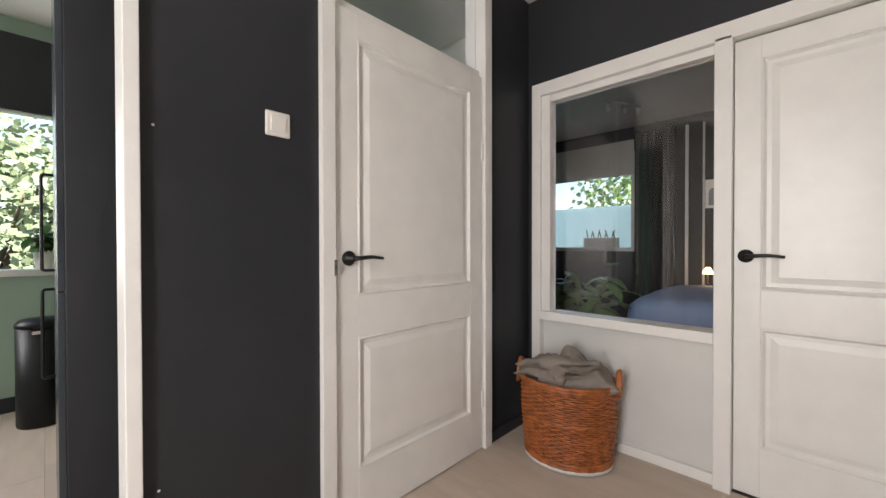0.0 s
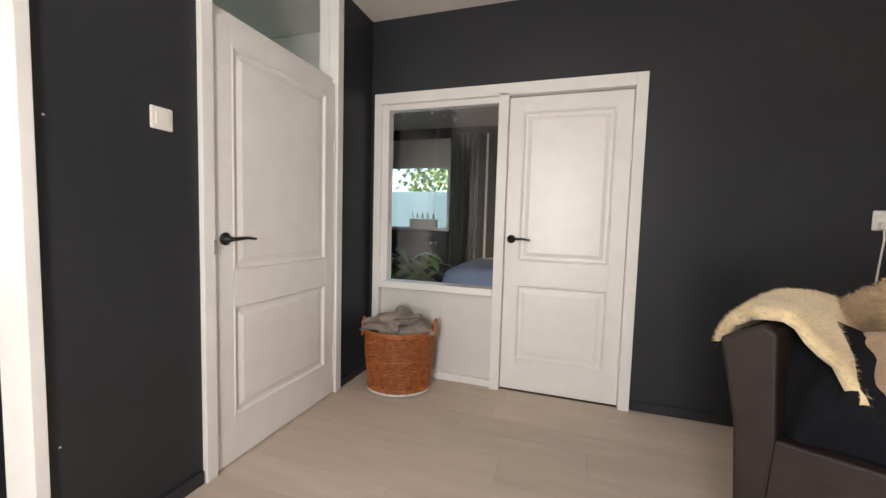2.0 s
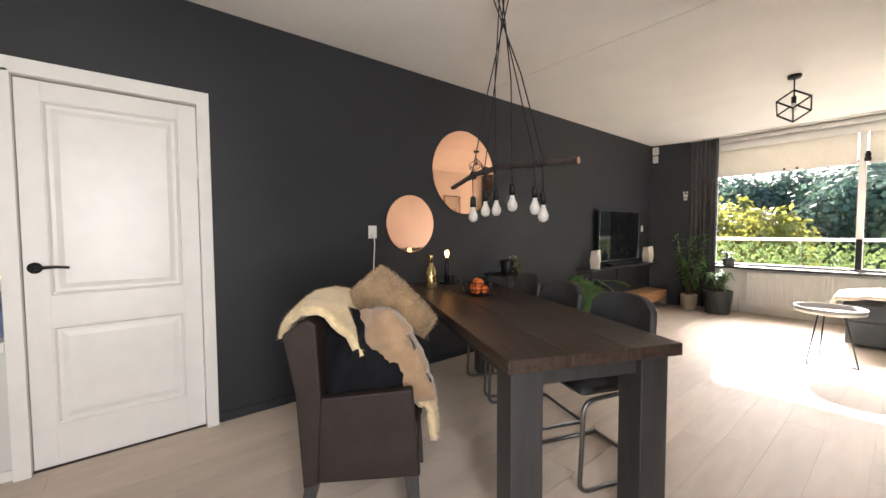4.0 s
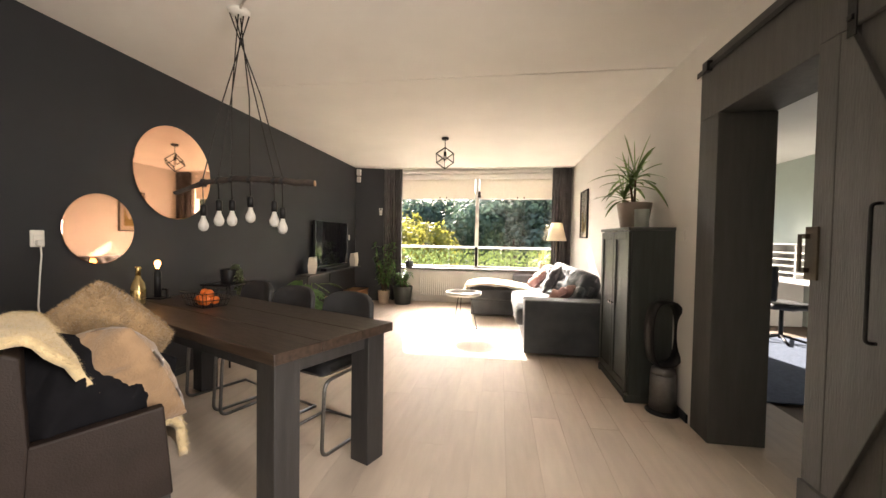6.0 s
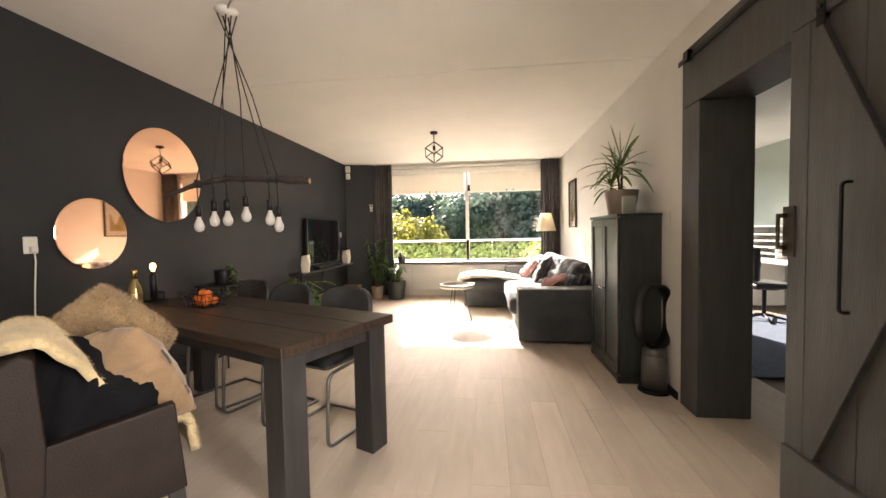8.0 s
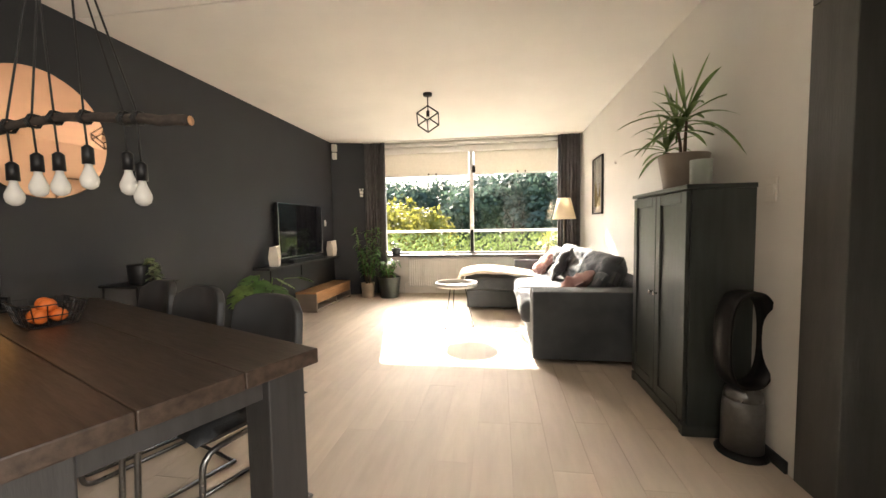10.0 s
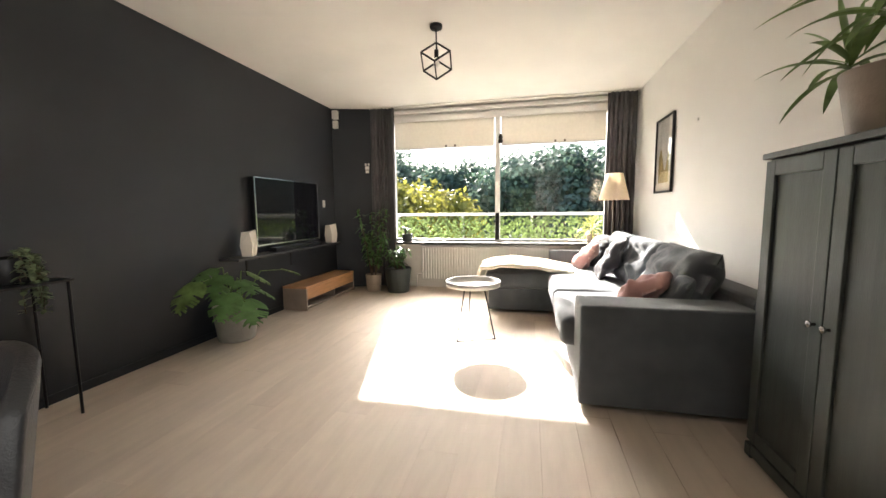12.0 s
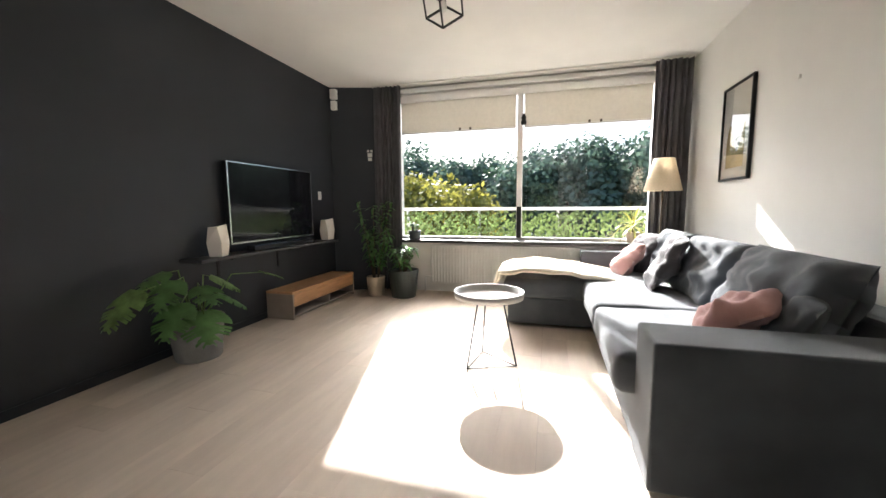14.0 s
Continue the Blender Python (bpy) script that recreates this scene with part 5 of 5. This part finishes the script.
tube("pole", [(0, 0, 0.0), (0, 0, 0.80)], 0.008, METAL_BLACK, bl)
lathe("shade", [(0.02, 0.86), (0.05, 0.80), (0.055, 0.79), (0, 0.795)], BEDLAMP, bl, seg=20)
bushy_plant("bedroom_plant", "large leafy plant in the bedroom", pose(3.1, 1.78, 0.0), CAB, 0.14, 0.17, 0.42, 1.02, 110, LEAF, 21, 0.33, (0.20, 0.11))
wp = thing("window_planter", "white planter with succulents on bedroom sill", "planter", pose(5.33, 2.5, 1.07))
box("trough", (-0.05, -0.22, 0), (0.05, 0.22, 0.13), PLASTIC, wp)
bm = bmesh.new()
for i in range(9):
    add_leaf(bm, (0, -0.18 + 0.045 * i, 0.12), (0.1 * math.sin(i * 2), 0.3 * math.cos(i * 3), 1), (1, 0, 0), 0.12 + 0.02 * (i % 3), 0.018, 0.1)
obj("leaves", bm, LEAF, wp)
sp = thing("ceiling_spots", "white three-spot ceiling lamp in the bedroom", "lamp", pose(4.4, 1.9, H))
tube("bar", [(-0.2, 0.1, -0.03), (0, 0, -0.02), (0.2, -0.1, -0.03)], 0.009, PLASTIC, sp)
for k in (-1, 0, 1):
    lathe("spot", [(0, 0), (0.03, 0), (0.022, -0.08), (0, -0.085)], PLASTIC, sp, at=(k * 0.18, -k * 0.09, -0.05), seg=16)

# ---- room behind the transom light ----
struct(boxes("wall_behind_door", [((0.86, 2.9, 0), (2.4, 3.0, 2.15)), ((2.3, 1.88, 0), (2.4, 2.9, H))], CREAM, bevel=0), "pale room wall behind the hall door", "wall")
struct(box("ceiling_behind_door", (0.8, 1.88, H + 0.001), (2.4, 3.0, H + 0.1), CEIL, bevel=0), "white ceiling behind the hall door", "ceiling")

# ---- kitchen ----
struct(boxes("wall_kitchen", [((-2.2, 4.3, 0), (0.9, 4.4, 0.94)), ((-2.2, 4.3, 2.03), (0.9, 4.4, H)), ((0.30, 4.3, 0.94), (0.9, 4.4, 2.03)), ((-2.2, 4.3, 0.94), (-1.7, 4.4, 2.03)), ((-2.3, 1.76, 0), (-2.2, 4.4, H)), ((0.8, 1.88, 0), (0.86, 4.3, H))], GREEN, bevel=0), "sage green kitchen wall", "wall")
struct(box("ceiling_kitchen", (-2.3, 1.88, H + 0.001), (0.8, 4.4, H + 0.1), CEIL, bevel=0), "white kitchen ceiling", "ceiling")
struct(boxes("window_kitchen", [((-1.7, 4.27, 0.90), (0.32, 4.40, 0.945)), ((0.25, 4.28, 0.94), (0.30, 4.36, 2.03)), ((-1.7, 4.28, 1.99), (0.30, 4.36, 2.03)), ((-0.35, 4.28, 0.94), (-0.30, 4.36, 2.0))], WHITE), "white kitchen window", "window")
struct(box("baseboard_kitchen", (-2.2, 4.285, 0), (0.8, 4.299, 0.10), ANTHRACITE), "dark kitchen skirting board", "baseboard")
kc = thing("fridge_cabinet", "tall glossy dark kitchen fridge cabinet", "cabinet", pose(0, 0, 0))
KG = mat("glossy_dark_blue_front", (0.030, 0.038, 0.048), 0.22, var=0.1)
box("body", (0.205, 2.22, 0), (0.795, 3.5, 2.4), ANTHRACITE, kc)
for z0, z1 in ((0.1, 0.95), (0.955, 2.39)):
    box("front", (0.186, 2.222, z0), (0.205, 2.85, z1), KG, kc, bevel=0.002)
for z0, z1 in ((0.55, 0.92), (1.0, 1.40)):
    tube("handle", arc([(0.188, 2.78, z0), (0.15, 2.78, z0), (0.15, 2.78, z1), (0.188, 2.78, z1)], cut=0.012), 0.006, METAL_BLACK, kc)
tb = thing("trash_bin", "tall black metal waste bin", "bin", pose(0.15, 3.95, 0))
lathe("body", [(0, 0), (0.122, 0), (0.125, 0.01), (0.125, 0.60), (0, 0.60)], METAL_BLACK, tb)
lathe("lid", [(0, 0.605), (0.128, 0.605), (0.128, 0.625), (0.11, 0.648), (0, 0.655)], METAL_BLACK, tb)
box("tab", (-0.05, -0.129, 0.57), (-0.01, -0.122, 0.59), CHROME, tb)
bushy_plant("kitchen_plant", "round-leaved plant in a white pot on sill", pose(0.16, 4.24, 0.945), PLASTIC, 0.05, 0.06, 0.12, 0.26, 40, LEAF, 33, 0.12, (0.13, 0.085))
tagged(box("kitchen_blind", (-1.75, 4.255, 2.0), (0.36, 4.275, 2.50), ANTHRACITE, bevel=0.003), "dark roller blind drawn up over kitchen window", "blind")

# ---- office behind the barn door ----
struct(boxes("wall_office", [((-5.3, -6.9, 0), (-5.2, -0.9, H)), ((-5.2, -1.0, 0), (-2.2, -0.9, H)), ((-5.2, -6.96, 0), (-2.2, -6.86, 0.8)), ((-5.2, -6.96, 2.3), (-2.2, -6.86, H)), ((-5.2, -6.96, 0.8), (-4.9, -6.86, 2.3)), ((-2.7, -6.96, 0.8), (-2.2, -6.86, 2.3))], OFFICE_GREEN, bevel=0), "pale grey-green office walls", "wall")
struct(box("ceiling_office", (-5.3, -6.96, H + 0.001), (-2.2, -0.9, H + 0.1), CEIL, bevel=0), "white office ceiling", "ceiling")
tagged(box("rug", (-4.6, -5.0, 0.001), (-2.55, -2.62, 0.012), RUG, bevel=0.003), "blue-grey woven rug on the office floor", "rug")
dk = thing("desk", "white desk with shelf hutch", "desk", pose(-5.15, -5.3, 0, 0, 0, 0))
boxes("top", [((0, -0.9, 0.72), (0.65, 0.9, 0.75))], WHITE, dk)
boxes("drawers", [((0.02, 0.5, 0.0), (0.62, 0.88, 0.72)), ((0.02, -0.88, 0), (0.62, -0.5, 0.72)), ((0.60, 0.52, 0.05), (0.635, 0.86, 0.35)), ((0.60, 0.52, 0.38), (0.635, 0.86, 0.69))], WHITE, dk)
bm = bmesh.new()
for z in (0.82, 0.92, 1.02, 1.12, 1.25):
    add_box(bm, (0.02, -0.9, z), (0.30, 0.9, z + 0.018))
for y in (-0.9, -0.3, 0.25, 0.882):
    add_box(bm, (0.02, y, 0.75), (0.30, y + 0.018, 1.268))
add_box(bm, (0.0, -0.9, 0.75), (0.02, 0.9, 1.268))
obj("hutch", bm, WHITE, dk, bevel=0.001)
for i in range(7):
    tagged(box("book", (0.05, 0.30 + i * 0.045, 1.269), (0.22, 0.338 + i * 0.045, 1.45 + 0.03 * (i % 3)), (BOOKS, INK_B, PAPER)[i % 3], at=pose(-5.15, -5.3, 0)), "upright book on the desk hutch", "book", "books on the hutch")
oc = thing("office_chair", "dark grey office chair at the desk", "chair", pose(-4.15, -4.75, 0))
soft_box("seat", (-0.23, -0.23, 0.44), (0.23, 0.23, 0.52), LEATHER, oc, 0.03, 0.01)
soft_box("backrest", (0.18, -0.21, 0.55), (0.25, 0.21, 0.98), LEATHER, oc, 0.03, 0.01)
tube("column", [(0, 0, 0.05), (0, 0, 0.45)], 0.025, METAL_BLACK, oc)
for k in range(5):
    a = k * 1.2566
    tube("foot", [(0, 0, 0.09), (0.28 * math.cos(a), 0.28 * math.sin(a), 0.03)], 0.016, METAL_BLACK, oc)

# ---- balcony and distance ----
struct(box("balcony_floor", (-6, -8.2, -0.25), (3.2, -7.0, -0.10), CONCRETE, bevel=0.005), "concrete balcony floor", "balcony")
ry = thing("balcony_rail", "white painted balcony rail", "railing", pose(0, 0, 0))
box("top_rail", (-6, -8.06, 1.04), (3.2, -7.98, 1.09), WHITE, ry)
for k in range(8):
    box("post", (-5.4 + k * 1.2, -8.04, -0.1), (-5.36 + k * 1.2, -8.0, 1.04), WHITE, ry)
rng = random.Random(2)
bm = bmesh.new()
for i in range(5200):
    p = Vector((rng.uniform(-3.2, 3.2), -7.94 + rng.gauss(0, 0.03), rng.uniform(0.1, 1.02)))
    add_leaf(bm, p, (rng.uniform(-1, 1), rng.uniform(-0.2, 0.8), rng.uniform(-1, 0.6)), (0, 1, 0.3), rng.uniform(0.04, 0.075), 0.045, 0.2, 2)
tagged(obj("ivy_screen", bm, IVY), "ivy leaf screen along the balcony rail", "ivy", kind="stuff")
bm = bmesh.new()
for k in range(64):
    x = -3.2 + k * 0.1
    add_tube(bm, [(x, -7.965, 0.1), (x + 0.1, -7.965, 1.03)], 0.004, 4)
tagged(obj("trellis", bm, BARK), "thin trellis behind the ivy", "trellis", kind="stuff")
struct(box("balcony_floor_side", (5.5, -1, -0.25), (6.7, 5.2, -0.1), CONCRETE, bevel=0.005), "concrete side balcony floor", "balcony")
# unseen wall, added only to block direct sun into the bedroom
struct(box("balcony_side_wall", (5.5, 1.55, -0.25), (6.7, 1.68, 4.0), BRICK, bevel=0), "unseen brick wall added to keep sun off the bedroom window", "wall")
struct(box("ground", (-400, -600, -5.2), (400, 400, -5.0), GRASS, bevel=0), "grassy ground below the flats", "ground")


def tree(at, height, crown, m, seed, count, leaf=0.28):
    t = thing("tree", "broad leafy garden tree in sunlight", "tree", at, "trees beyond the balcony")
    rng = random.Random(seed)
    bs, bl = bmesh.new(), bmesh.new()
    add_tube(bs, [(0, 0, 0), (0.1, 0, height * 0.3), (0, 0.1, height * 0.6)], height * 0.028, 8, height * 0.016)
    blobs = []
    for i in range(22):
        a, e = rng.uniform(0, 6.28), rng.uniform(-0.5, 1.4)
        r = crown * rng.uniform(0.45, 0.95)
        c = Vector((r * math.cos(a) * math.cos(e), r * math.sin(a) * math.cos(e), height * 0.62 + r * 0.85 * math.sin(e)))
        blobs.append((c, crown * rng.uniform(0.22, 0.42)))
        add_tube(bs, [(0, 0, height * rng.uniform(0.25, 0.55)), c * 0.6 + Vector((0, 0, height * 0.2)), c], height * 0.009, 5, height * 0.003)
    for i in range(count):
        c, r = blobs[i % len(blobs)]
        d = Vector((rng.gauss(0, 1), rng.gauss(0, 1), rng.gauss(0, 1))).normalized()
        p = c + d * r * rng.uniform(0.5, 1.08)
        u = Vector((rng.uniform(-1, 1), rng.uniform(-1, 1), rng.uniform(-1, 0.5))).normalized()
        w = u.cross(d + Vector((0.1, 0, 0))).normalized() * leaf * 0.35
        u *= leaf * rng.uniform(0.6, 1.2)
        bl.faces.new([bl.verts.new(q) for q in (p, p + u * 0.5 + w, p + u, p + u * 0.5 - w)])
    obj("trunk", bs, BARK, t, smooth=True)
    tagged(obj("crown", bl, m, t), kind="stuff")


tree(pose(4.6, -19, -5), 7.6, 3.2, TREE_B, 1, 9000, 0.26)
tree(pose(9.5, -19, -5), 8.0, 3.4, TREE_B, 9, 5000, 0.26)
for i, (x, y, h, c) in enumerate(((13, -30, 10.0, 4.6), (5, -31, 9.4, 4.2), (-1.5, -27, 9.6, 4.4), (-7, -25, 9.8, 4.2), (-12.5, -26, 10.2, 4.6), (-18, -27, 9.6, 4.4), (1.5, -35, 10.0, 4.6), (19, -33, 10.5, 5.0), (-4, -33, 11.0, 4.5), (-14, -36, 12.0, 5), (9.5, -34, 10.5, 5.0), (-9.5, -31, 10.5, 5.0), (25, -32, 10.5, 5))):
    tree(pose(x, y, -5), h, c, TREE_A, 20 + i, 8000, 0.40)
tree(pose(17, 6, -5), 9.0, 4.2, LEAF_PALE, 50, 4000, 0.34)
tree(pose(20, 0, -5), 9.5, 4.5, LEAF, 51, 4000, 0.34)
tree(pose(-1, 21, -5), 10.5, 5.0, LEAF_GREY, 52, 5500, 0.34)
tree(pose(6, 20, -5), 9.5, 4.5, LEAF, 53, 4000, 0.34)

# ---- floor planks ----
rng = random.Random(7)
PW, meshes = 0.19, {}
x = -2.7
while x < 2.28:
    top_y = 4.35 if x < 0.70 else 1.9
    y = top_y + rng.uniform(0, 1.2)
    while y > -6.9:
        L = 1.38
        x1, y0, y1 = min(x + PW, 2.279), max(y - L, -6.9), min(y, top_y)
        key = (round(x1 - x, 3), round(y1 - y0, 3))
        if key not in meshes:
            bm = bmesh.new()
            add_box(bm, (0, -key[1] + 0.0012, -0.016), (key[0] - 0.0012, 0, 0))
            me = bpy.data.meshes.new("plank")
            bmesh.ops.recalc_face_normals(bm, faces=bm.faces)
            bm.to_mesh(me)
            bm.free()
            me.materials.append(OAK)
            meshes[key] = me
        pk = new("plank", meshes[key])
        pk.parent = floor
        pk.matrix_basis = pose(x, y1, 0)
        y -= L
    x += PW
